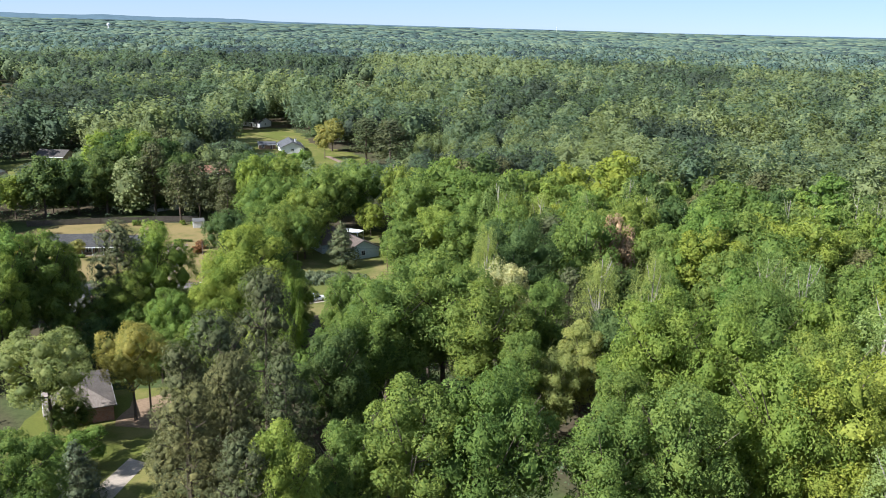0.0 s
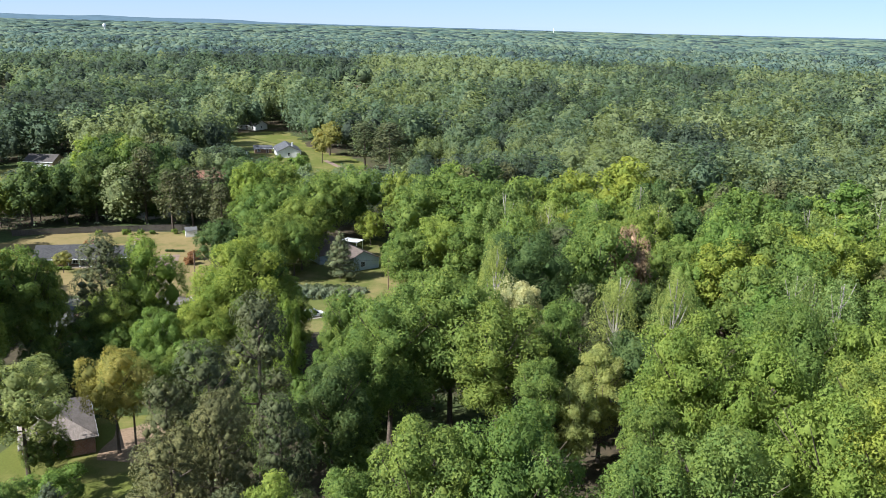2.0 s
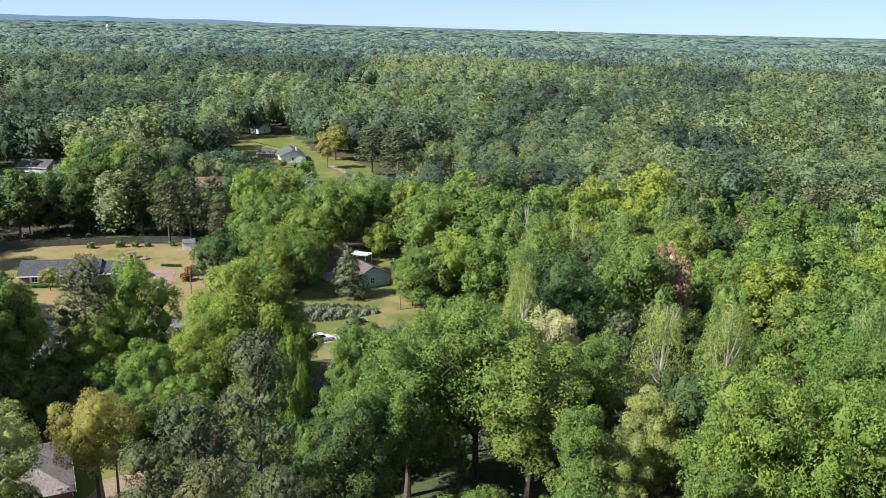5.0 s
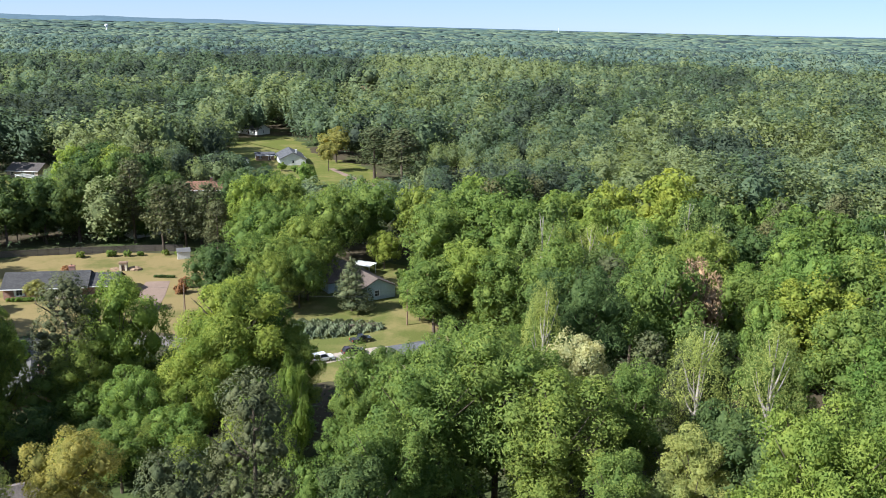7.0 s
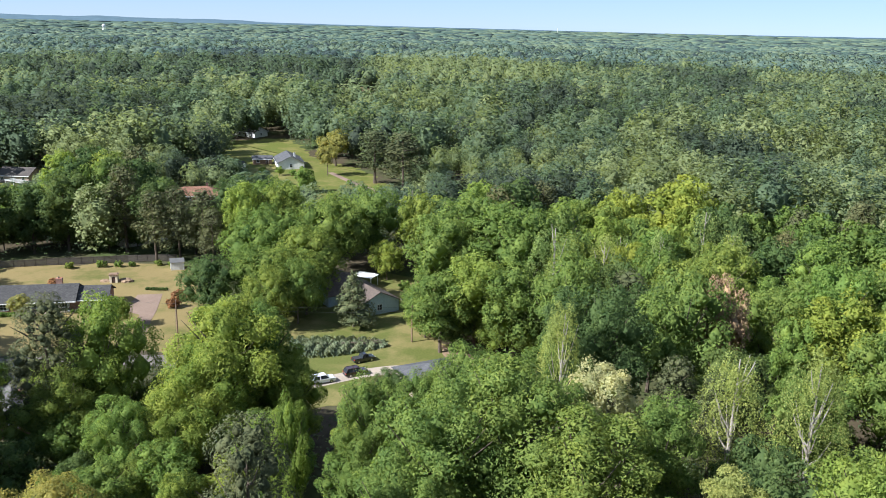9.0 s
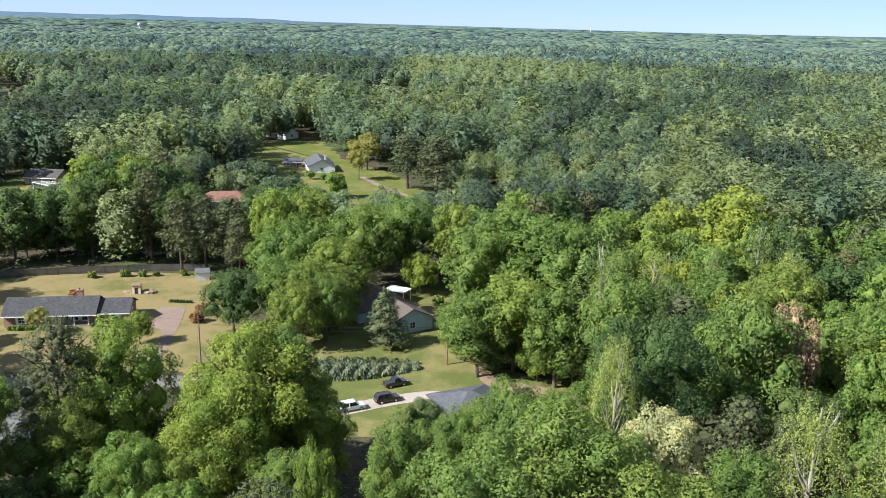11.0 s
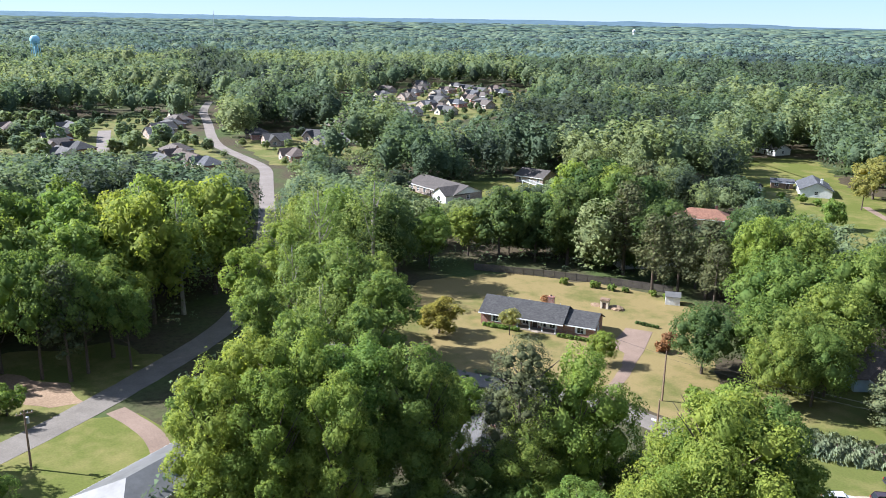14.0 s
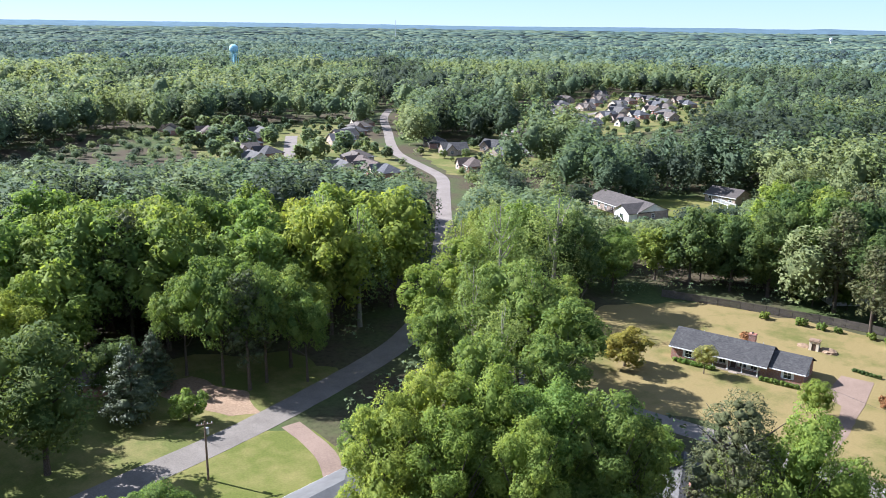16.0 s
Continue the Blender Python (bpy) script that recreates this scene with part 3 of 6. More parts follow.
def crown_shape(kind, rng, height, radius, leaf, count, spread=0.7, slim=0.7, core=0.72, aspect=None, least=0.0, fuzz=0.55):
    """Sprays of leaves over the clumps, as quads, and an opaque heart of each clump."""
    lob = lobes_for(kind, rng, aspect or radius / height) * np.array([radius, radius, height, radius, height])
    area = lob[:, 3] * (lob[:, 3] + 2 * lob[:, 4])
    pick = rng.choice(len(lob), size=int(count * 2.2), p=area / area.sum())
    d = rng.normal(size=(len(pick), 3))
    d /= np.linalg.norm(d, axis=1, keepdims=True)
    d = d[(d[:, 2] > -0.35) | (rng.random(len(d)) < 0.4)]
    pick = pick[: len(d)]
    size = lob[pick][:, [3, 3, 4]]
    p = lob[pick, :3] + d * size * (1.0 + rng.normal(0, 0.10, (len(d), 1)))
    keep = np.ones(len(p), bool)
    for k, l in enumerate(lob):
        if l[3] < 0.2 * radius:
            continue
        q = (p - l[:3]) / l[[3, 3, 4]]
        keep &= ((q * q).sum(1) > 0.74) | (pick == k)
    p, d, size = p[keep][:count], d[keep][:count], size[keep][:count]
    n = d / size
    n /= np.linalg.norm(n, axis=1, keepdims=True)
    soft = n + np.array([0, 0, 0.25])
    n = n * 0.75 + np.array([0, 0, 0.35]) + rng.normal(0, spread, n.shape)
    n /= np.linalg.norm(n, axis=1, keepdims=True)
    a = np.cross(n, rng.normal(size=n.shape))
    a /= np.linalg.norm(a, axis=1, keepdims=True)
    b = np.cross(n, a)
    s = leaf * rng.uniform(0.6, 1.35, (len(p), 1))
    w = s * slim * rng.uniform(0.7, 1.2, (len(p), 1))
    quad = np.stack([p - a * s - b * w * 0.3, p + a * s - b * w * 0.6, p + b * w + n * s * 0.2], 1).reshape(-1, 3)
    soft = soft / np.linalg.norm(soft, axis=1, keepdims=True) * (1.21 - fuzz) + n * fuzz
    soft = np.repeat(soft / np.linalg.norm(soft, axis=1, keepdims=True), 3, axis=0)
    tri = np.arange(len(quad)).reshape(-1, 3)
    if core:
        lob = lob[lob[:, 3] > least * radius]
        heart = (OCTA[None] * lob[:, None, [3, 3, 4]] * core + lob[:, None, :3]).reshape(-1, 3)
        hf = (OCTA_F[None] + 6 * np.arange(len(lob))[:, None, None]).reshape(-1, 3) + len(quad)
        hn = (OCTA[None] * np.ones((len(lob), 1, 1))).reshape(-1, 3)
        return np.concatenate([quad, heart]), np.concatenate([tri, hf]), np.concatenate([soft, hn])
    return quad, tri, soft


def limbs(kind, rng, height, radius, many=10):
    """Trunk and main limbs of a tree."""
    r0 = 0.012 * height + 0.06
    lean = rng.normal(0, 0.012, 2) * height
    top = 0.92 if kind in ("pine", "cone", "spire") else 0.6
    pts = [(0, 0, -0.3), (lean[0] * 0.2, lean[1] * 0.2, height * 0.12), (lean[0] * 0.5, lean[1] * 0.5, height * 0.34), (lean[0], lean[1], height * top)]
    bms = [tube(pts, [r0 * 1.35, r0, r0 * 0.8, r0 * 0.22], 8)]
    for i in range(many):
        s = 0.3 + 0.5 * rng.random() if kind != "pine" else 0.42 + 0.45 * rng.random()
        a = i * 2.4 + rng.random()
        up = 0.10 if kind == "pine" else 0.24
        reach = radius * rng.uniform(0.55, 0.85) * (1.0 if kind != "spire" else 0.5)
        base = Vector((lean[0] * s, lean[1] * s, height * min(s, top)))
        tip = base + Vector((reach * math.cos(a), reach * math.sin(a), height * up * rng.uniform(0.6, 1.2)))
        tip.z = min(tip.z, height * 0.93)
        mid = (base + tip) / 2 + Vector((0, 0, -0.03 * height))
        bms.append(tube([base, mid, tip], [r0 * 0.42, r0 * 0.28, r0 * 0.08], 5))
    return join(*bms)


FORM = {"bare": "high", "oak": "round", "lime": "round", "maple": "tall", "dark": "round", "pine": "pine", "magnolia": "cone", "cedar": "cone", "poplar": "spire", "cream": "tall",
        "tan": "round", "autumn": "high", "yellow": "bush", "pale": "high", "shade": "high", "small": "bush"}
WORDS = {
    "bare": ("leafless tree with a haze of pinkish-grey twigs", "tree", "bare_tree"),
    "oak": ("broad green oak tree with a dense rounded crown", "tree", "oak_tree"),
    "lime": ("bright yellow-green tree in fresh spring leaf", "tree", "leafy_tree"),
    "maple": ("tall fresh-green maple tree with an upright crown", "tree", "maple_tree"),
    "dark": ("dark green tree with a dense rounded crown", "tree", "dark_tree"),
    "pine": ("tall grey-green pine tree with loose tufted branches", "pine tree", "pine_tree"),
    "magnolia": ("dark glossy magnolia tree with a conical crown", "tree", "magnolia_tree"),
    "cedar": ("grey-green conical evergreen tree in front of the house", "tree", "evergreen_tree"),
    "poplar": ("tall pale yellow-green tree with thin upright boughs", "tree", "poplar_tree"),
    "cream": ("tree covered in pale cream blossom and young leaves", "tree", "blossoming_tree"),
    "tan": ("small tan-yellow tree in young leaf among greener ones", "tree", "tan_tree"),
    "autumn": ("bronze-green tree with sparse young leaves", "tree", "bronze_tree"),
    "yellow": ("small golden-yellow tree on the lawn", "tree", "golden_tree"),
    "pale": ("pale green tree with airy feathery foliage", "tree", "pale_tree"),
    "shade": ("tall shade tree with a bare trunk and spreading crown", "tree", "shade_tree"),
    "small": ("small rounded garden tree on the lawn", "tree", "garden_tree"),
}
REF = {"round": (20.0, 6.4), "tall": (25.0, 5.4), "broad": (17.0, 8.0), "pine": (23.0, 5.0), "cone": (12.0, 4.5), "spire": (24.0, 6.0), "bush": (7.0, 3.5), "high": (20.0, 7.0)}
# leaf size and sprays for near, middle and farther trees
GRADE = {0: (0.16, 18500), 1: (0.24, 7000), 2: (0.37, 3200)}
SCALE_N = {"round": 1.0, "tall": 1.05, "broad": 1.1, "pine": 0.85, "cone": 0.6, "spire": 0.85, "bush": 0.5, "high": 0.85}
PROTO = {}


def tree_model(kind, form, grade, variant):
    """A tree at the origin, made once for each kind, grade and variant; later ones are copies."""
    key = (kind, form, grade, variant)
    if key in PROTO:
        return PROTO[key], False
    rng = np.random.default_rng(sum(map(ord, form)) + 100 * variant + 7 * grade)
    h, r = REF[form]
    leaf, count = GRADE[grade]
    count = int(count * SCALE_N[form])
    if form in ("bush", "cone", "spire"):
        leaf *= 0.75
    slim = 0.42 if form == "pine" else 0.7
    label, category, name = WORDS[kind]
    ob = new(name)
    tagged(ob, label, category, "trees of the wood")
    verts, faces, soft = crown_shape(form, rng, h, r, leaf, count, 0.5, slim, 0 if form == "spire" else 0.5 if form == "pine" else (0.7, 0.74, 0.78)[grade], None, 0.24 if form not in ("cone", "bush", "pine") else 0.0)
    crown = new("crown", mesh_np("crown", verts, faces, LEAF[kind], normals=soft))
    under(crown, ob)
    bark = BARK_PALE if kind in ("poplar",) else BARK
    part("trunk", limbs(form, rng, h, r, (12, 8, 4)[grade]), bark, ob, "rough bark trunk with forked limbs")
    PROTO[key] = ob
    return ob, True


def plant(kind, x, y, height, radius, grade, turn=None):
    form = FORM[kind]
    if form in ("round", "tall"):
        form = "tall" if radius < 0.262 * height else "round" if radius < 0.4 * height else "broad"
    h, r = REF[form]
    variant = int(RNG.integers(0, 3 if grade < 2 else 2))
    ob, fresh = tree_model(kind, form, grade, variant)
    turn = RNG.random() * 360 if turn is None else turn
    m = pose(x, y, 0, 0, 0, turn) @ Matrix.Diagonal((radius / r, radius / r, height / h, 1))
    if fresh:
        ob.matrix_basis = m
        ob.scale = (radius / r, radius / r, height / h)
        return ob
    keep = ob.scale.copy()
    ob.scale = (1, 1, 1)
    twin = copy_thing(ob, m)
    ob.scale = keep
    return twin


# kind, x, y, height, crown radius of the trees that stand out
TREES = """
oak 0.1 73.6 26 5.9; oak 9.4 75.5 27 7.1; oak -6.3 72.7 21 4.1; oak 21.7 73.5 25 5.4; oak 29.6 76.3 26 7.2; lime 42.2 82.4 28 7.5
lime 47.7 80.7 28 6.6; lime -11.3 64.9 24 4.5; pine -23.4 97.7 28 5.3; pine -26.0 86.5 26 4.9; pine -14.9 79.0 24 3.9; pine -28.8 82.4 23 4.1
pine -21.3 78.8 24 4.4; pine -24.5 73.2 22 5.0; pine -14.7 63.2 22 4.1; autumn -47.4 106.4 16 5.1; pale -55.4 96.8 18 7.2; magnolia -44.2 83.3 9 3.6
oak -44.9 73.4 16 5.2; oak -0.2 120.1 27 9.0; oak -8.9 114.7 25 7.9; oak 6.9 113.5 25 6.5; oak -11.6 106.8 21 4.8; lime 30.9 101.9 28 7.5
lime 39.1 100.7 27 7.2; oak 50.2 120.9 25 7.3; tan 22.2 113.3 19 4.3; tan 17.5 106.4 17 3.6; cream 8.8 129.0 24 5.3; oak 16.3 123.7 23 4.9
poplar 25.7 132.1 25 5.7; poplar 34.3 129.7 26 5.6; poplar 58.8 127.7 27 6.8; oak 26.2 94.1 20 4.3; dark 11.0 152.0 26 8.0; oak 25.5 162.0 26 7.4
oak 12.7 104.7 20 4.2; lime -39.8 140.6 25 8.2; lime -41.3 135.7 20 6.2; oak -37.6 144.9 24 6.0; lime -42.1 144.9 24 5.7; lime -34.0 146.2 17 4.3
maple -58.2 140.7 24 6.6; pine -63.6 136 24 5.8; oak -60.0 132.7 17 4.3; lime -88.0 108.4 25 5.1; lime -87.5 113.9 27 5.5; lime -81.8 117.7 28 5.7
maple -77.2 122.7 27 5.7; oak -72.0 126.0 26 5.4; oak -69.8 128.1 23 3.6; lime -74.5 115.7 25 4.5; lime -80.7 111.5 25 5.2; poplar -115.2 156.6 24 7.0
poplar -123.3 151.3 24 6.2; poplar -110.4 146.1 20 6.1; oak -119.3 140.9 20 4.3; oak -104.1 154.2 22 5.7; oak -97.3 143.6 20 4.8; oak -104.3 136.1 20 5.6
cedar -33.8 195.6 12 4.8; dark -64.6 196.0 13 6.4; oak -58.4 217.0 19 9.6; oak -47.2 208.2 17 8.5; oak -55.8 198.9 16 6.0; oak -45.7 230.4 20 8.8
oak -39.1 241.9 20 9.3; lime -32.2 228.6 9.5 4.5; oak -17.1 209.1 23 8.2; oak -10.4 219.0 26 9.2; oak -2.4 208.9 26 9.8; oak -14.8 184.4 17 6.6
lime -8.5 187.3 20 7.6; oak -1.0 182.3 20 6.9; poplar 6.4 190.6 26 7.8; oak 8.5 175.3 24 7.0; oak -18.6 128.5 21 4.0; oak -13.4 139.8 16.5 3.9
oak -7.2 139.4 20.5 5.5; oak -2.1 137.9 20 4.8; lime -3.4 126.3 23 3.9; lime -24.7 115.8 24 2.3; poplar 5.3 142.5 26 5.6; dark -75.1 245.8 20 8.5
oak -66.5 246.6 20 8.4; oak -115.5 165.5 20 5.0; poplar -144.8 193.1 27 9.5; poplar -145.5 178.5 27 9.0; oak -116.7 155.8 24 8.4; autumn -78.7 365.4 12 4.6
dark -136.7 85.3 22.25 8.5; magnolia -145.7 100.1 13.25 4.9; magnolia -154.9 107.1 10.75 3.7; shade -149.6 117.1 23 6.4; shade -157.2 113.6 18.5 5.8; pine -145.1 119.9 21.25 4.5
shade -149.5 130.2 19 7.4; shade -142.2 129.5 16.25 4.6; small -140.3 107.1 5.25 3.0; yellow -112.7 179.6 7.5 4.8; autumn -101.6 188.4 5.5 2.3; lime -80.2 187.6 6.25 2.8
shade -146.2 123.6 21.5 6.2; dark -154.7 100.5 11.25 4.3; small -78.4 328.5 9.25 4.0
autumn -80.4 388.2 15 8.5; pine -56.9 352.6 20.5 8.4; pine -43.1 334.0 22.5 8.3; small -97.5 361.0 3.75 2.0; pine -93 234.5 18 5; pine -87.5 236.5 19 4.6
pine -81 237 19 5; pine -77 232 15 4; dark -142 197 22 7.4; dark -135 231 20 7; dark -119 239 23 7.5; pine -104 241 23 6
dark -109 248 25 7; oak -51 198 15 7; oak -45 201 14 5.5; small -48 90.5 6.5 4; dark -127 236 19 6; dark -96 243 21 7
lime -43.1 135.9 17 7.5; lime -44.4 130.1 13 4.6; lime -31.5 142.2 15 4.5; oak -59.7 137.9 15 5.1; maple -50.2 128.5 15 4.3; oak -63.9 132.3 13 5.1
oak -45.3 125.0 10 3.8; oak -31.8 129.9 14 4.4; oak -105.5 89.5 12 4.5; small -111 86 8 3.5; oak -143 212 15 5.5; dark -131 243 17 6
oak -113 246 24 7; dark -121 248 25 6.5; oak -137 248 16 6; maple -128 254 26 6; oak -116 257 26 6.5; dark -106 256 24 6; oak -143 228 14 5.5; maple -147 218 15 4.5
poplar -150 171 24 6.5; poplar -156 184 23 6; lime -135 160 24 6; oak -168 193 20 5.5; maple -133 149 21 5; oak -50 191 13 5.5; oak -45.5 195.5 13.5 5.5; dark -13.5 97 22 5; dark -20 158.5 7 3.2; oak -12.5 156.5 8 3.6; dark -7.5 159 8.5 4; oak -18.5 191.5 8 4.2; dark -12 186 8 4.4; oak -6.5 190 9 4.5; lime -4 184.5 8 4.2; oak 2 182.5 9 4.5; dark 7.5 181 9 4.5; oak -14.5 195.5 9 4.6; oak -21 200.5 8 4; bare 32 165 23 4.2; dark -4 96 9 4.5; oak 2 100 10 4.5; dark -8 90 9 4.2; oak 6 96 9 4; dark -122 240 9 4.5; dark -115 241 9 4.2; dark -109 241 8 4; oak -103 245 7 3.6; dark -129 238 9 4.5; dark -136 237 9 4.5; oak -118 245 12 5; dark -124 263 26 6.5; oak -135 262 17 6; pine -111 264 25 5; dark -86 243 13 5; oak -79 241 14 5; maple -70 236 22 6; oak -62 240 22 7; dark -54.0 99.0 7 3.4; oak 4.5 150 18 5; oak -1.5 152 14 4
"""
stand = []
for row in TREES.replace("\n", ";").split(";"):
    if row.strip():
        kind, *nums = row.split()
        x, y, h, r = map(float, nums)
        far = float(near_line([(10, -7), (-2, 38), (-24, 64)], np.array(x), np.array(y)))
        plant(kind, x, y, h, r, 0 if far < 95 else 1 if far < 200 else 2)
        stand.append((x, y, r))
stand = np.array(stand)


# ---- the woods between and beyond ----
CORE = [(-140, 60), (-168, 96), (-160, 135), (-140, 165), (-140, 225), (-80, 236), (-20, 236), (-14, 192), (10, 186), (10, 158), (-4, 150), (14, 122), (24, 100), (44, 78), (40, 62), (-50, 62), (-66, 80), (-66, 118), (-92, 100), (-110, 85)]
# belts kept low to clear the camera's view: outline, least and most height
LOW = [([(-185, 196), (-230, 232), (-262, 262), (-300, 284), (-284, 292), (-244, 262), (-205, 226), (-178, 200)], 4, 7),
       ([(-155, 222), (-190, 262), (-172, 275), (-172, 330), (-150, 300), (-140, 240)], 8, 12),
       ([(-90, 240), (-40, 236), (-20, 300), (-36, 318), (-84, 300), (-104, 270)], 8, 12),
       ([(-84, 240), (-100, 236), (-130, 300), (-102, 300)], 5, 9)]


# stands of one kind in the woods: outline and mean tone (0 dark pines, 1 pale fresh leaf)
STANDS = [([(-436, 1028), (-363, 1221), (-207, 1117), (-109, 611), (-127, 547), (-241, 734), (-296, 701)], 0.10),
          ([(-428, 741), (-293, 1379), (-123, 594), (-230, 643), (-297, 527)], 0.22),
          ([(-22, 1269), (179, 1212), (140, 925), (44, 939)], 0.20),
          ([(2, 632), (40, 681), (35, 470), (8, 460)], 0.12),
          ([(148, 1030), (238, 958), (166, 648), (132, 725)], 0.14),
          ([(60, 408), (94, 431), (87, 321), (71, 256), (58, 300)], 0.18),
          ([(-578, 899), (-485, 887), (-381, 698), (-453, 704)], 0.2),
          ([(-883, 638), (-730, 640), (-467, 421), (-539, 412)], 0.14),
          ([(-460, 430), (-450, 484), (-306, 344), (-271, 290), (-348, 336)], 0.2),
          ([(-242, 300), (-200, 362), (-153, 285), (-184, 241)], 0.26),
          ([(-227, 129), (-233, 144), (-193, 128), (-198, 121)], 0.15),
          ([(-207, 1117), (-30, 1263), (52, 853), (-2, 696), (-129, 770)], 0.84),
          ([(20, 336), (66, 330), (50, 241), (22, 245)], 0.9),
          ([(47, 458), (106, 463), (98, 408), (45, 391)], 0.82),
          ([(-948, 769), (-931, 1135), (-595, 751), (-549, 567), (-661, 551)], 0.74)]


# woods topped out under the camera's sight lines: outline and fall with distance
FALL = [([(-148, 138), (-165, 165), (-195, 196), (-224, 219), (-262, 249), (-290, 266), (-362, 214), (-480, 224), (-510, 220), (-420, 120), (-300, 90), (-175, 95)], 0.188),
        ([(-150, 185), (-215, 255), (-284, 292), (-276, 300), (-268, 335), (-230, 290), (-190, 262), (-155, 222)], 0.195),
        ([(-232, 300), (-318, 392), (-330, 440), (-350, 540), (-405, 665), (-300, 500), (-250, 400), (-215, 340)], 0.132)]


def scatter(r0, r1, b0, b1, spacing, rng, centre=(-5, 40)):
    """Jittered places on a ring between two bearings (degrees left of north)."""
    n = int(2 * r1 / spacing) + 2
    g = (np.arange(n) - n / 2) * spacing
    x, y = np.meshgrid(g, g)
    x, y = x.ravel() + rng.uniform(-0.42, 0.42, x.size) * spacing, y.ravel() + rng.uniform(-0.42, 0.42, x.size) * spacing
    d, b = np.hypot(x, y), np.degrees(np.arctan2(-x, y))
    k = (d >= r0) & (d < r1) & (b > b0) & (b < b1)
    return x[k] + centre[0], y[k] + centre[1], d[k]


def slow(x, y, scale, seed=0.0):
    return np.array([noise.noise(Vector((a / scale + seed, b / scale, seed))) for a, b in zip(x, y)])


def free(x, y, margin):
    k = np.ones(len(x), bool)
    for poly in CLEAR:
        k &= ~inside(poly, x, y)
    for line, w in ((ROAD_A, 6.5), (ROAD_B, 6.0)):
        k &= near_line(line, x, y) > w
    for sx, sy, r in stand:
        k &= np.hypot(x - sx, y - sy) > r * 0.75 + margin
    return k


def heights(x, y, rng):
    h = 20.5 + 2.8 * rng.normal(size=len(x)) + 7 * slow(x, y, 80, 3.1)
    for poly, least, most in LOW:
        h = np.where(inside(poly, x, y), np.clip(rng.normal(0.6 * (least + most), 0.36 * most, len(x)), 0.5 * least, 1.8 * most), h)
    for poly, fall in FALL:
        bearing = np.degrees(np.arctan2(-18 - x, y - 62))
        drop = fall - np.interp(bearing, [55, 62], [0, 0.026]) * (fall == 0.188) + np.interp(bearing, [42, 46], [0, 0.033]) * (fall == 0.132)
        top = np.minimum(25.5 + rng.normal(0, 2.2, len(x)), 61 - drop * np.hypot(x + 18, y - 62) + rng.normal(0, 1.8, len(x)))
        h = np.where(inside(poly, x, y), np.maximum(top, 4), h)
    # woods before these lawns are capped under the camera's line of sight
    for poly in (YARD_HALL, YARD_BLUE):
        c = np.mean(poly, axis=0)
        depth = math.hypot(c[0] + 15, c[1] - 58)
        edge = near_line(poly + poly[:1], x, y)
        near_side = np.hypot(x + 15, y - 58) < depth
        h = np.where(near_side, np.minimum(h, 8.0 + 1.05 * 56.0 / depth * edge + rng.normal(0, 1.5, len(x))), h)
    # low growth that keeps the camera's sight lines to these houses open
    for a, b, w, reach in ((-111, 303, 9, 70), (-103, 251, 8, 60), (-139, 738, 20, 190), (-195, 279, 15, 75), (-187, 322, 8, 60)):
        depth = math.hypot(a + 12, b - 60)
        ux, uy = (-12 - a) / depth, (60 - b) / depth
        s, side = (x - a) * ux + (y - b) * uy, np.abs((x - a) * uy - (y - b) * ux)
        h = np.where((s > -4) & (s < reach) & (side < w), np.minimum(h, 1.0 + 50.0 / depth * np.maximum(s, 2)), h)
    h = np.where((near_line(ROAD_A, x, y) < np.where(x > -335, 15, 8)) & (x < -240), np.minimum(h, 3.5), h)
    return np.clip(h, 2.5, 29)


# lower trees between the tall ones by the lane
rng = np.random.default_rng(33)
x, y, d = scatter(30, 140, -10, 100, 7.5, rng)
k = free(x, y, -2.0) & inside([(-118, 96), (-112, 150), (-96, 156), (-66, 152), (-44, 148), (-30, 150), (-10, 128), (-4, 100), (-20, 84), (-34, 118), (-66, 122), (-92, 104)], x, y)
k &= np.hypot(x + 71, y - 139) > 12
for a, b in zip(x[k], y[k]):
    hh = rng.uniform(7, 12)
    plant(("oak", "maple", "oak", "lime", "dark")[int(rng.integers(0, 5))], a, b, hh, hh * rng.uniform(0.30, 0.4), 1)

# single trees of the middle ground
rng = np.random.default_rng(21)
x, y, d = scatter(60, 330, -38, 96, 9.8, rng)
k = free(x, y, 3.0) & ~inside(CORE, x, y) & ~inside([(-62, 118), (-94, 104), (-145, 60), (-120, 50), (-58, 78)], x, y)
x, y, d = x[k], y[k], d[k]
order = np.argsort(d)[:250]
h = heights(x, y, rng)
mood = slow(x, y, 45, 9.0)
# shaded belt: darker kinds are picked, putting its shade into leaf colour
shaded = inside([(-165, 215), (-60, 225), (-60, 300), (-190, 330), (-235, 270)], x, y)
for poly, mean in STANDS:
    mood = np.where(inside(poly, x, y), (mean - 0.5) * 1.3, mood)
mood = np.where(x < -150, np.maximum(mood + 0.2, -0.1), mood)
for i in order:
    m = mood[i] + rng.normal(0, 0.22) - (0.3 if shaded[i] else 0.0)
    kind = "pine" if m < -0.34 else "dark" if m < -0.2 else "oak" if m < 0.12 else "maple" if m < 0.22 else "poplar" if m < 0.42 else "lime"
    if h[i] < 13 and kind in ("poplar", "pine", "maple"):
        kind = ("oak", "dark", "oak")[i % 3]
    form = FORM[kind]
    r = h[i] * (0.31 if form == "round" else 0.24 if form in ("tall", "spire") else 0.22) * rng.uniform(0.9, 1.15)
    r = max(r, 3.4)
    plant(kind, x[i], y[i], h[i], r, 1 if d[i] < 170 else 2)
rest = np.setdiff1d(np.arange(len(x)), order)


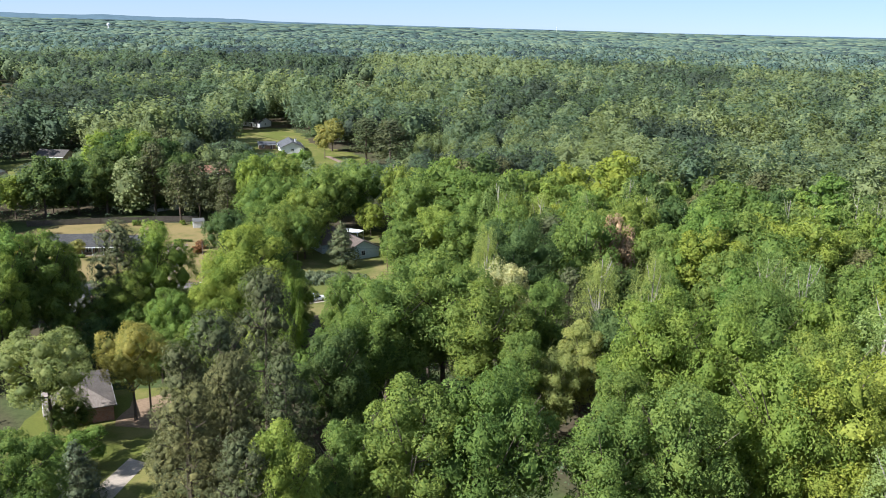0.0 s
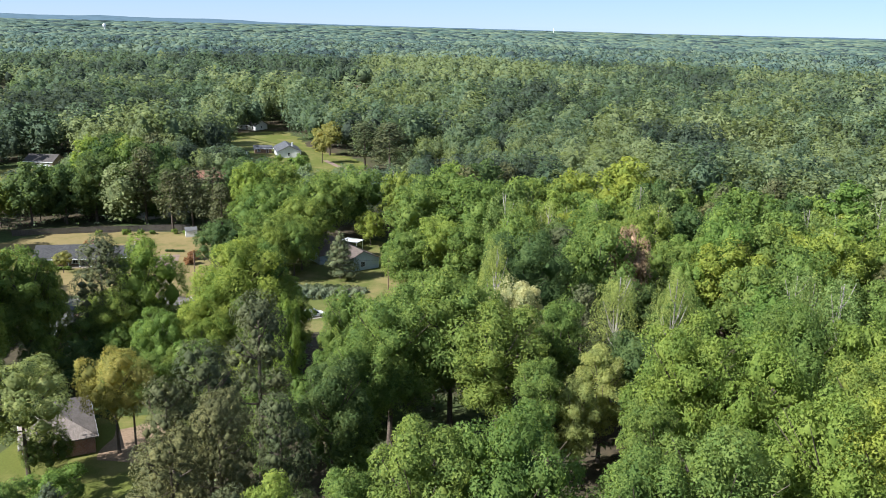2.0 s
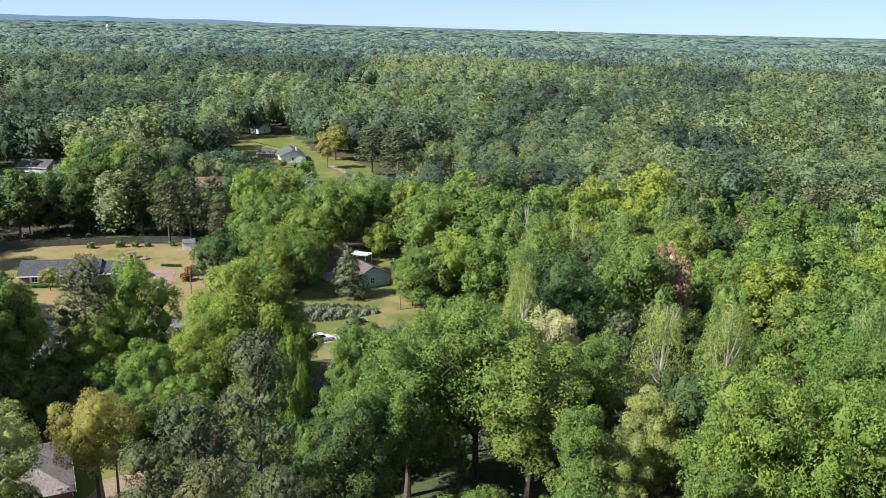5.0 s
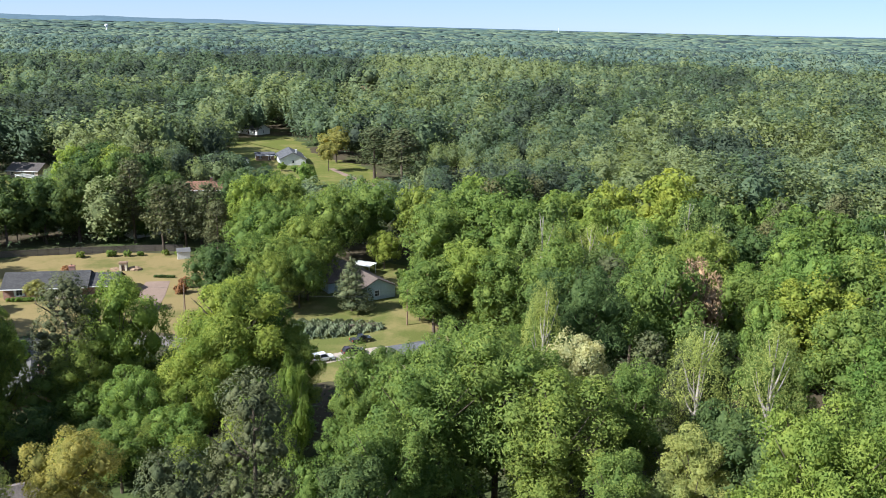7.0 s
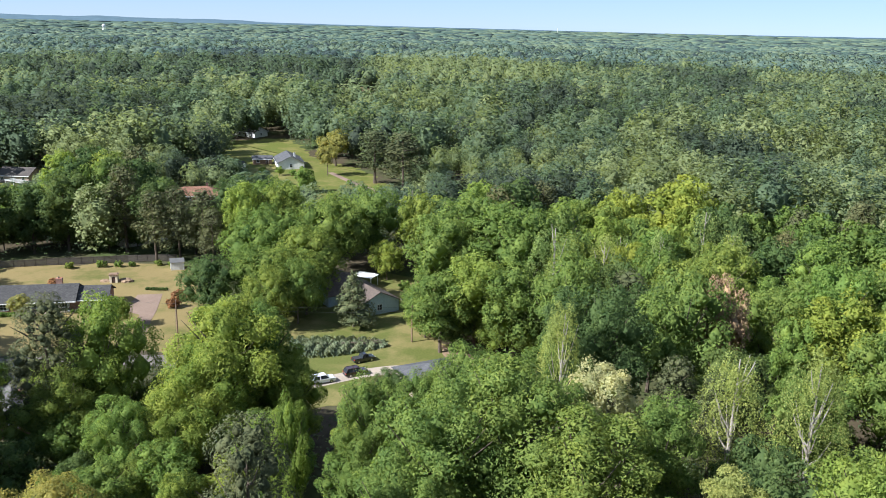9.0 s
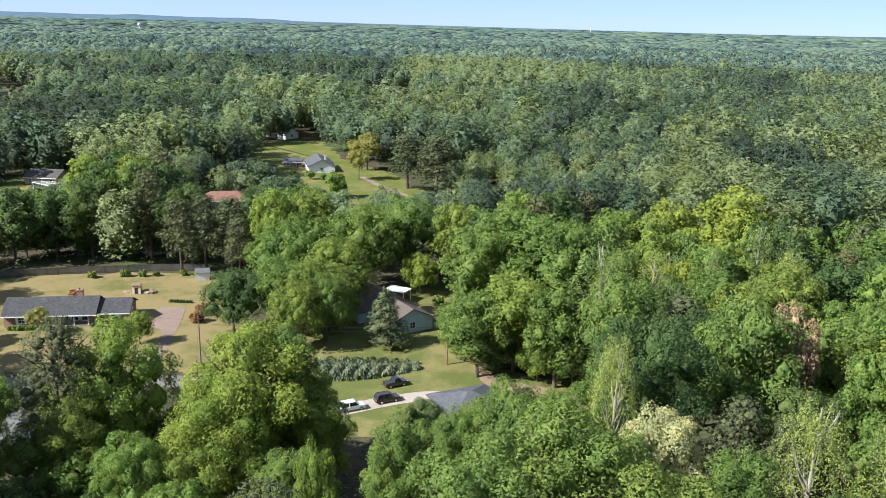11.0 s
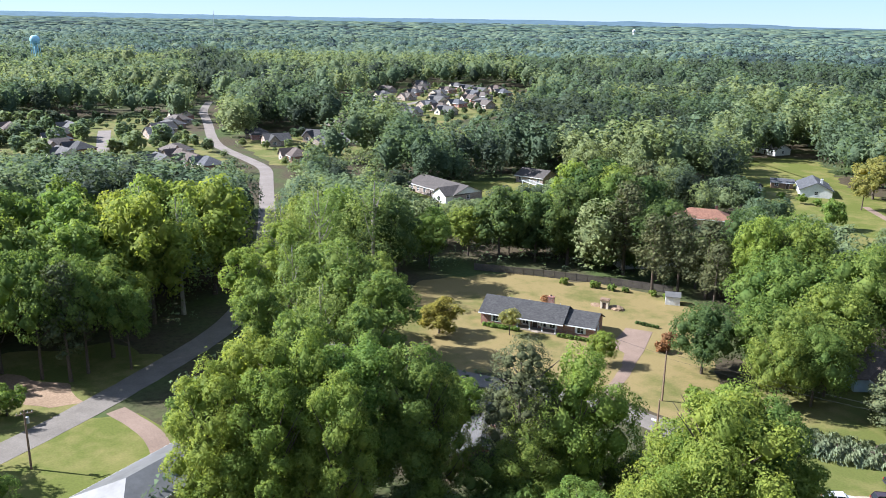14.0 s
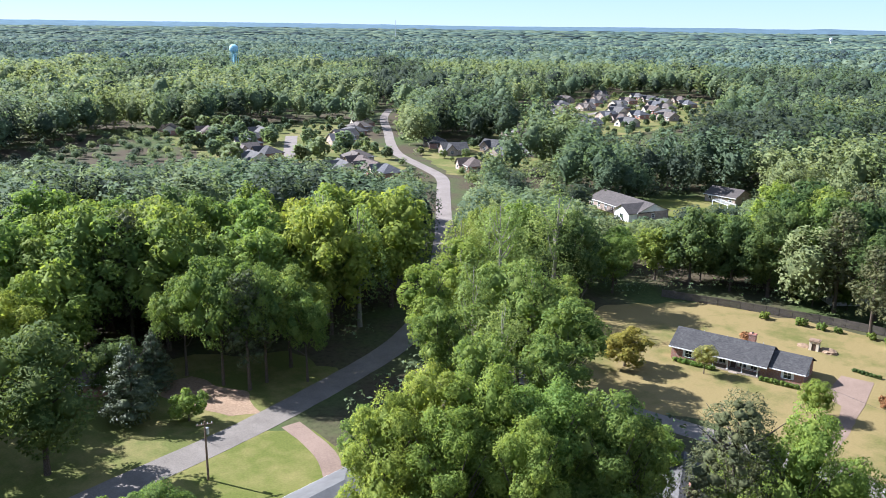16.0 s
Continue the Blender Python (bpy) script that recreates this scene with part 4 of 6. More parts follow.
def woods(name, label, px, py, ph, pr, tint, leaf, count, material, variants=4, kinds=("round", "tall", "broad", "round")):
    """Many trees as one mesh: crowns of leaf sprays, stood at the given places."""
    rng = np.random.default_rng(len(px) + count)
    shapes = [crown_shape(kinds[v % len(kinds)], rng, 1.0, 1.0, 1.0, count, 0.24, 0.85, 0, 0.34, 0.0, 0.34) for v in range(variants)]
    verts, faces, tone, norms, base = [], [], [], [], 0
    for v in range(variants):
        k = np.arange(v, len(px), variants)
        if not len(k):
            continue
        sv, sf, sn = shapes[v]
        quad = sv.reshape(-1, 3, 3)
        mid = quad.mean(1, keepdims=True)
        off = quad - mid
        turn = rng.uniform(0, 6.28, len(k))
        c, s = np.cos(turn)[:, None], np.sin(turn)[:, None]
        grow = np.stack([pr[k], pr[k], ph[k]], 1)
        m = mid[:, 0, :]
        mx = (m[None, :, 0] * c - m[None, :, 1] * s) * grow[:, :1] + px[k][:, None]
        my = (m[None, :, 0] * s + m[None, :, 1] * c) * grow[:, 1:2] + py[k][:, None]
        mz = m[None, :, 2] * grow[:, 2:]
        centre = np.stack([mx, my, mz], -1)[:, :, None, :]
        scale = (leaf * pr[k] / pr[k].mean())[:, None, None, None]
        allv = (centre + off[None] * scale).reshape(-1, 3)
        f = np.arange(len(allv)).reshape(-1, 3)
        nx, ny = sn[None, :, 0] * c - sn[None, :, 1] * s, sn[None, :, 0] * s + sn[None, :, 1] * c
        norms.append(np.stack([nx, ny, np.broadcast_to(sn[None, :, 2], nx.shape)], -1).reshape(-1, 3))
        verts.append(allv)
        faces.append(f + base)
        tone.append(np.repeat(tint[k], len(quad)))
        base += len(allv)
    me = mesh_np(name, np.concatenate(verts), np.concatenate(faces), material, tint=np.concatenate(tone), normals=np.concatenate(norms))
    return tagged(new(name, me), label, "trees", kind="stuff")


def dome(rng, rings, sides, boughs):
    """A lumpy crown of unit radius about its own middle: rings from low to high, then the top."""
    d = rng.normal(size=(boughs, 3)) + np.array([0, 0, 0.45])
    d /= np.linalg.norm(d, axis=1, keepdims=True)
    c, size = d * rng.uniform(0.45, 0.68, (boughs, 1)), rng.uniform(0.28, 0.44, boughs)
    el = np.concatenate([np.repeat(np.linspace(-1.15, 1.25, rings), sides), [1.5708]])
    az = np.concatenate([np.tile(np.linspace(0, 2 * np.pi, sides, endpoint=False), rings) + np.repeat(np.arange(rings) % 2 * np.pi / sides, sides), [0]])
    v = np.stack([np.cos(el) * np.cos(az), np.cos(el) * np.sin(az), np.sin(el)], 1)
    along = v @ c.T
    gap = size ** 2 - (c * c).sum(1) + along ** 2
    reach = np.where(gap > 0, along + np.sqrt(np.maximum(gap, 0)), 0).max(1)
    v *= np.maximum(reach, 0.5)[:, None]
    v *= rng.normal(1, 0.085, (len(v), 1))
    v[:, :2] *= np.where(v[:, 2:] < -0.1, 1 + 0.45 * (v[:, 2:] + 0.1), 1)
    return v


def canopy(name, label, px, py, ph, pr, tint, material, rings=3, sides=8, boughs=12, variants=9, relief=0.42):
    """Trees as one mesh: crowns lumped of boughs, each turned and drawn out in its own way."""
    rng = np.random.default_rng(len(px))
    n = len(px)
    shapes = np.array([dome(rng, rings, sides, boughs) for _ in range(variants)])
    v = shapes[rng.integers(0, variants, n)]
    turn = rng.uniform(0, 6.28, n)
    c, s = np.cos(turn)[:, None], np.sin(turn)[:, None]
    wide, deep = rng.uniform(0.85, 1.15, n)[:, None] * pr[:, None], rng.uniform(0.85, 1.15, n)[:, None] * pr[:, None]
    half = np.minimum(relief * ph, 1.4 * pr) * rng.uniform(0.9, 1.1, n)
    x, y, z = v[..., 0] * wide, v[..., 1] * deep, v[..., 2] * half[:, None] + (ph - half)[:, None]
    if relief < 0.4:  # a low canopy closed down to the ground
        rim = np.hypot(x[:, :sides], y[:, :sides])
        x[:, :sides] *= pr[:, None] / rim
        y[:, :sides] *= pr[:, None] / rim
        z[:, :sides] = 0.2 * ph[:, None]
    verts = np.stack([x * c - y * s + px[:, None], x * s + y * c + py[:, None], z], -1)
    f = []
    for r in range(rings - 1):
        for k in range(sides):
            a, b = r * sides + k, r * sides + (k + 1) % sides
            f += [(a, b, b + sides), (a, b + sides, a + sides)]
    for k in range(sides):
        f.append(((rings - 1) * sides + k, (rings - 1) * sides + (k + 1) % sides, rings * sides))
    f = np.array(f)
    faces = (f[None] + (rings * sides + 1) * np.arange(n)[:, None, None]).reshape(-1, 3)
    me = mesh_np(name, verts.reshape(-1, 3), faces, material, True, np.repeat(tint, len(f)))
    return tagged(new(name, me), label, "trees", kind="stuff")


def spread(h, share):
    """Crown radius for a height; low trees stand broader for their size."""
    return np.maximum(h * share, np.minimum(4.6, 0.6 * h))


def tints(x, y, rng):
    """Each tree's own tone, in drifts of dark pines and pale fresh groves."""
    t = 0.56 + 0.6 * slow(x, y, 60, 5.0) + 0.7 * slow(x, y, 170, 8.0) + rng.normal(0, 0.26, len(x))
    for poly, mean in STANDS:
        t = np.where(inside(poly, x, y), mean + rng.normal(0, 0.1, len(x)), t)
    return np.clip(t, 0, 1)


tone = tints(x, y, rng)
woods("woods_middle", "dense mixed woodland of oaks, poplars and pines", x[rest], y[rest], h[rest], spread(h[rest], 0.32), tone[rest], 0.42, 1250, LEAF["woods"])
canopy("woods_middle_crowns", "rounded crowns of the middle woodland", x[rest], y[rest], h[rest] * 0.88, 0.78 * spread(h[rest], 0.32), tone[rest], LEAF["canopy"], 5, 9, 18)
x, y, d = scatter(330, 560, -38, 96, 11.2, rng)
k = free(x, y, 0)
x, y = x[k], y[k]
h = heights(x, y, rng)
tone = tints(x, y, rng)
woods("woods_back", "dense mixed spring woodland behind the houses", x, y, h, spread(h, 0.35), tone, 0.62, 540, LEAF["woods"])
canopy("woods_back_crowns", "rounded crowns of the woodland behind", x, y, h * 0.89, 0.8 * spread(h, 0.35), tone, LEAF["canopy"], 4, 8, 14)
x, y, d = scatter(560, 1050, -38, 96, 13.5, rng)
k = free(x, y, 0)
x, y = x[k], y[k]
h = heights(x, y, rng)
tone = tints(x, y, rng)
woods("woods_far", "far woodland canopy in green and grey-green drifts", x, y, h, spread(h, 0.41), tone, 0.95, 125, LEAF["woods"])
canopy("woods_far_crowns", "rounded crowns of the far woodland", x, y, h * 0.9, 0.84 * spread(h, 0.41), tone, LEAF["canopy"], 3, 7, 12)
x, y, d = scatter(1050, 1900, -36, 94, 18, rng)
h = 18 + 0.6 * (heights(x, y, rng) - 18)
tone = tints(x, y, rng)
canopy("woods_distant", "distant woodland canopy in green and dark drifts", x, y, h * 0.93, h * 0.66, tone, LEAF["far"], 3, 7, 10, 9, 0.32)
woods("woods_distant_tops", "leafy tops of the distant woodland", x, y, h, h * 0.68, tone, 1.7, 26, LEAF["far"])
x, y, d = scatter(1900, 3200, -36, 94, 27, rng)
h = 16 + 0.3 * (heights(x, y, rng) - 16)
tone = tints(x, y, rng)
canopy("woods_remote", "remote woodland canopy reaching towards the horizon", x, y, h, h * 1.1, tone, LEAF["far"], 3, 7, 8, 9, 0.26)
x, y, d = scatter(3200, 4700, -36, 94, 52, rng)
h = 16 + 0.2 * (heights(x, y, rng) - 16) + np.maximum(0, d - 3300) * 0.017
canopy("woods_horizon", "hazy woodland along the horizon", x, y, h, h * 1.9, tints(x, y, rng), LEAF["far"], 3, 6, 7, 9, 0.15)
# garden trees among the estate houses
x, y, d = scatter(300, 800, 20, 86, 8.5, rng)
k = np.zeros(len(x), bool)
for poly in (SUB_ROW, SUB_BEND, SUB_FAR):
    k |= inside(poly, x, y)
k &= (near_line(ROAD_A, x, y) > 8) & (near_line([(-330, 392), (-356, 398), (-382, 412), (-410, 470), (-430, 540), (-450, 610)], x, y) > 7) & (near_line([(-352, 236), (-377, 254), (-436, 287)], x, y) > 8)
k &= rng.random(len(x)) < np.where(y > 375, 0.55, 0.7)
for row in ESTATE.replace("\n", ";").split(";"):
    if row.strip():
        k &= np.hypot(x - float(row.split()[0]), y - float(row.split()[1])) > 9.5
x, y = x[k], y[k]
h = rng.uniform(4, 10, len(x)) * np.where(y > 285, 0.5, 1)
woods("garden_trees", "small garden trees between the estate houses", x, y, h, h * 0.44, tints(x, y, rng) * 0.75, 0.5, 300, LEAF["woods"])
x, y, d = scatter(55, 230, -66, -38, 9.0, rng)
k = free(x, y, 2) & (np.degrees(np.arctan2(x - 10, y + 8)) < 33)
x, y, d = x[k], y[k], d[k]
for i in range(len(x)):
    hh = rng.uniform(19, 27)
    plant(("oak", "lime", "maple", "lime", "poplar", "oak")[int(rng.integers(0, 6))], x[i], y[i], hh, hh * rng.uniform(0.26, 0.32), 0 if d[i] < 85 else 1)
x, y, d = scatter(70, 260, 96, 322, 13, rng)
k = free(x, y, 3) & ((np.degrees(np.arctan2(x - 10, y + 8)) > 33) | (y < -10))
x, y = x[k], y[k]
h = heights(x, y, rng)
woods("woods_behind", "mixed woodland on the near side of the houses", x, y, h, h * 0.36, tints(x, y, rng), 0.8, 280, LEAF["woods"])

# understorey below the tall trees
x, y, d = scatter(40, 260, -40, 100, 5.5, rng)
k = free(x, y, -4.0) & (near_line(ROAD_A, x, y) > 8) & (near_line(DRIVE_CARS, x, y) > 8)
x, y = x[k], y[k]
for poly in (YARD_BRICK, YARD_CARS, YARD_ROAD, YARD_LEFT, YARD_NEAR):
    k = near_line(poly + poly[:1], x, y) > 4.5
    x, y = x[k], y[k]
k = ~inside([(-140, 60), (-165, 96), (-150, 135), (-116, 126), (-90, 95), (-80, 60)], x, y)
x, y = x[k], y[k]
h = rng.uniform(2.0, 5.5, len(x))
woods("undergrowth", "shrubs and saplings under the tall trees", x, y, h, h * 0.55, tints(x, y, rng) * 0.7, 0.27, 34, LEAF["woods"], kinds=("bush",))


# thickets along the edges of the farther clearings
x, y, d = scatter(230, 430, 18, 64, 6.5, rng)
k = free(x, y, -4.0) & (near_line(ROAD_A, x, y) > 8)
near_edge = np.full(len(x), 1e9)
for poly in (YARD_HALL, SUB_ROW, SUB_BEND, SUB_FAR):
    near_edge = np.minimum(near_edge, near_line(poly + poly[:1], x, y))
k &= near_edge < 45
x, y = x[k], y[k]
h = rng.uniform(2.5, 5.0, len(x))
woods("thicket", "low thicket along the edges of the clearings", x, y, h, h * 0.75, tints(x, y, rng) * 0.8, 0.45, 70, LEAF["woods"], kinds=("bush",))


# ---- horizon hills ----
def ridge(name, radius, table, colour, label):
    """A long low ridge far off: bearing (degrees left of north) and height."""
    m, t, p = nodes_of(name)
    n = noise_node(t, 0.02, 4)
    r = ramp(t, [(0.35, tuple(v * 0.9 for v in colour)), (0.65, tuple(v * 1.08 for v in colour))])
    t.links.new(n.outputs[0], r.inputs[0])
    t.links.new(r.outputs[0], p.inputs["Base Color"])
    p.inputs["Roughness"].default_value, p.inputs["Specular IOR Level"].default_value = 1.0, 0.0
    verts, faces = [], []
    b0, b1 = table[0][0], table[-1][0]
    steps = 420
    for i in range(steps + 1):
        b = b0 + (b1 - b0) * i / steps
        z = float(np.interp(b, [q[0] for q in table], [q[1] for q in table])) + 2.0 * noise.noise(Vector((b * 0.9, 0, 3))) + 1.2 * noise.noise(Vector((b * 4.0, 0, 3)))
        c, s = -math.sin(radians(b)), math.cos(radians(b))
        verts += [(c * (radius - 500), s * (radius - 500) + 30, 0), (c * radius, s * radius + 30, z), (c * (radius + 80), s * (radius + 80) + 30, 0)]
        if i:
            k = 3 * i
            faces += [(k - 3, k, k + 1, k - 2), (k - 2, k + 1, k + 2, k - 1)]
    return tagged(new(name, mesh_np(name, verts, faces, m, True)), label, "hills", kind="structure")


# the blue base colour stands in for distance haze over wooded hills
ridge("backdrop_hills", 4780, [(-60, 48), (-21, 46), (-9, 40), (5, 43), (12, 45), (17, 48), (19, 56), (21, 58), (23, 56), (25.5, 58), (27.2, 62.5), (29, 57), (33, 60), (40, 58), (48, 55), (60, 60), (78, 61), (110, 60)], (0.085, 0.125, 0.15), "low wooded hills on the horizon, coloured blue for haze")


# ---- houses ----
def gable_roof(x0, x1, y0, y1, eave, rise, over=0.45, thick=0.16, axis="x"):
    """Two sloped slabs with a ridge along x (or y)."""
    if axis == "y":
        x0, x1, y0, y1 = y0, y1, x0, x1
    m, half = (y0 + y1) / 2, (y1 - y0) / 2
    k = rise / half
    e = eave - k * over
    a, b = y0 - over, y1 + over
    poly = [(a, e), (m, eave + rise), (b, e), (b, e + thick), (m, eave + rise + thick), (a, e + thick)]
    return prism(poly, axis, x0 - over, x1 + over)


def gable_wall(x0, x1, y0, y1, eave, rise, axis="x"):
    if axis == "y":
        x0, x1, y0, y1 = y0, y1, x0, x1
    m = (y0 + y1) / 2
    return prism([(y0, -0.1), (y1, -0.1), (y1, eave), (m, eave + rise - 0.02), (y0, eave)], axis, x0, x1)


def hip_roof(x0, x1, y0, y1, eave, rise, over=0.45, thick=0.16):
    x0, x1, y0, y1 = x0 - over, x1 + over, y0 - over, y1 + over
    half = (y1 - y0) / 2
    inset = min(half, (x1 - x0) / 2 - 0.05)
    m = (y0 + y1) / 2
    e = eave - 0.1
    bm = bmesh.new()
    ring = [[bm.verts.new((x, y, z)) for x, y in ((x0, y0), (x1, y0), (x1, y1), (x0, y1))] for z in (e, e + thick)]
    r = [bm.verts.new((x0 + inset, m, e + thick + rise)), bm.verts.new((x1 - inset, m, e + thick + rise))]
    bm.faces.new(ring[0][::-1])
    for i in range(4):
        j = (i + 1) % 4
        bm.faces.new((ring[0][i], ring[0][j], ring[1][j], ring[1][i]))
    t = ring[1]
    bm.faces.new((t[0], t[1], r[1], r[0]))
    bm.faces.new((t[1], t[2], r[1]))
    bm.faces.new((t[2], t[3], r[0], r[1]))
    bm.faces.new((t[3], t[0], r[0]))
    return bm


def window(parent, x, y, z, w, h, side, shutters=False):
    """A framed window on the front (-y), back (+y), left (-x) or right (+x) of a wall."""
    s = {"front": -1, "back": 1, "left": -1, "right": 1}[side]

    def flat(a0, a1, z0, z1, d0, d1):
        d0, d1 = sorted((d0 * s, d1 * s))
        return (x + a0, x + a1, y + d0, y + d1, z0, z1) if side in ("front", "back") else (x + d0, x + d1, y + a0, y + a1, z0, z1)

    hw = w / 2
    win = part("window", boxes(flat(-hw - 0.08, -hw, z, z + h, -0.03, 0.06), flat(hw, hw + 0.08, z, z + h, -0.03, 0.06), flat(-hw - 0.08, hw + 0.08, z + h, z + h + 0.09, -0.03, 0.06),
                               flat(-hw - 0.12, hw + 0.12, z - 0.08, z, -0.03, 0.1), flat(-0.025, 0.025, z, z + h, -0.01, 0.045), flat(-hw, hw, z + h * 0.5 - 0.025, z + h * 0.5 + 0.025, -0.01, 0.05)), WHITE, parent, "white-framed window")
    part("pane", boxes(flat(-hw, hw, z, z + h, -0.02, 0.02)), GLASS, win, "dark reflecting pane")
    if shutters:
        for q in (-1, 1):
            a = sorted((q * (hw + 0.1), q * (hw + 0.48)))
            part("shutter", boxes(flat(a[0], a[1], z - 0.05, z + h + 0.05, 0.0, 0.07)), WHITE, parent, "white louvred shutter")


def door(parent, x, y, w, h, z=0.15, material=None):
    d = part("door", boxes((x - w / 2, x + w / 2, y - 0.05, y + 0.03, z, z + h)), material or DARKDOOR, parent, "panelled front door")
    part("frame", boxes((x - w / 2 - 0.09, x - w / 2, y - 0.07, y + 0.03, z, z + h + 0.09), (x + w / 2, x + w / 2 + 0.09, y - 0.07, y + 0.03, z, z + h + 0.09), (x - w / 2, x + w / 2, y - 0.07, y + 0.03, z + h, z + h + 0.09)), WHITE, d)


def chimney(parent, x, y, z0, z1, material, w=0.9):
    c = part("chimney", boxes((x - w / 2, x + w / 2, y - w / 2, y + w / 2, z0, z1), (x - w / 2 - 0.08, x + w / 2 + 0.08, y - w / 2 - 0.08, y + w / 2 + 0.08, z1 - 0.25, z1 - 0.1)), material, parent, "brick chimney")
    part("flue", tube([(x, y, z1), (x, y, z1 + 0.35)], [0.16, 0.14], 10), RUBBER, c)


def fascia(parent, x0, x1, y0, y1, z, over=0.45):
    for a in (y0 - over - 0.04, y1 + over):
        part("fascia", boxes((x0 - over, x1 + over, a, a + 0.04, z - 0.14, z + 0.08)), WHITE, parent, "white eaves board")


def house(name, label, m, L, W, roof="gable", wall=None, cover="grey", eave=2.6, rise=2.0, wing=None, flue=True, shutters=False, group="", gable_mat=None):
    """A one-storey house centred on its pose: length along x, front towards -y."""
    wall = wall or BRICK
    ob = thing(name, m, label, "house", group)
    x0, x1, y0, y1 = -L / 2, L / 2, -W / 2, W / 2
    if roof == "gable":
        part("wall", gable_wall(x0, x1, y0, y1, eave, rise), wall, ob)
        part("roof", gable_roof(x0, x1, y0, y1, eave, rise), SHINGLE.get(cover, METALROOF), ob, "shingled gable roof")
        fascia(ob, x0, x1, y0, y1, eave - rise / (W / 2) * 0.45 + 0.06)
        if gable_mat:
            for x in (x0 - 0.03, x1):
                part("gable", prism([(y0, eave), (y1, eave), (0, eave + rise - 0.03)], "x", x, x + 0.03), gable_mat, ob, "pale boarded gable")
    else:
        part("wall", boxes((x0, x1, y0, y1, -0.1, eave)), wall, ob)
        part("roof", hip_roof(x0, x1, y0, y1, eave, rise), SHINGLE.get(cover, METALROOF), ob, "shingled hip roof")
        for a in (y0 - 0.49, y1 + 0.452):
            part("fascia", boxes((x0 - 0.47, x1 + 0.47, a, a + 0.038, eave - 0.16, eave + 0.04)), WHITE, ob, "white eaves board")
    n = max(2, int(L / 3.6))
    for i in range(n):
        x = x0 + L * (i + 0.5) / n
        if i == n // 2:
            door(ob, x, y0, 0.95, 2.05)
        else:
            window(ob, x, y0, 0.95, 1.15, 1.25, "front", shutters)
        window(ob, x, y1, 0.95, 1.0, 1.2, "back")
    window(ob, x1, 0.0, 0.95, 1.1, 1.25, "right")
    window(ob, x0, 0.0, 0.95, 1.1, 1.25, "left")
    if wing:
        wx, ww, wl = wing
        part("wing_wall", gable_wall(wx - ww / 2, wx + ww / 2, y0 - wl, y0 + W / 2, eave, rise * 0.9, "y"), gable_mat or wall, ob)
        part("wing_roof", gable_roof(wx - ww / 2, wx + ww / 2, y0 - wl, y0 + W / 2, eave, rise * 0.9, axis="y"), SHINGLE.get(cover, METALROOF), ob, "shingled roof of the projecting wing")
        window(ob, wx, y0 - wl, 0.95, 1.6, 1.25, "front")
    if flue:
        chimney(ob, L * 0.22, W * 0.18, eave, eave + rise + 0.9, wall, 0.8)
    return ob


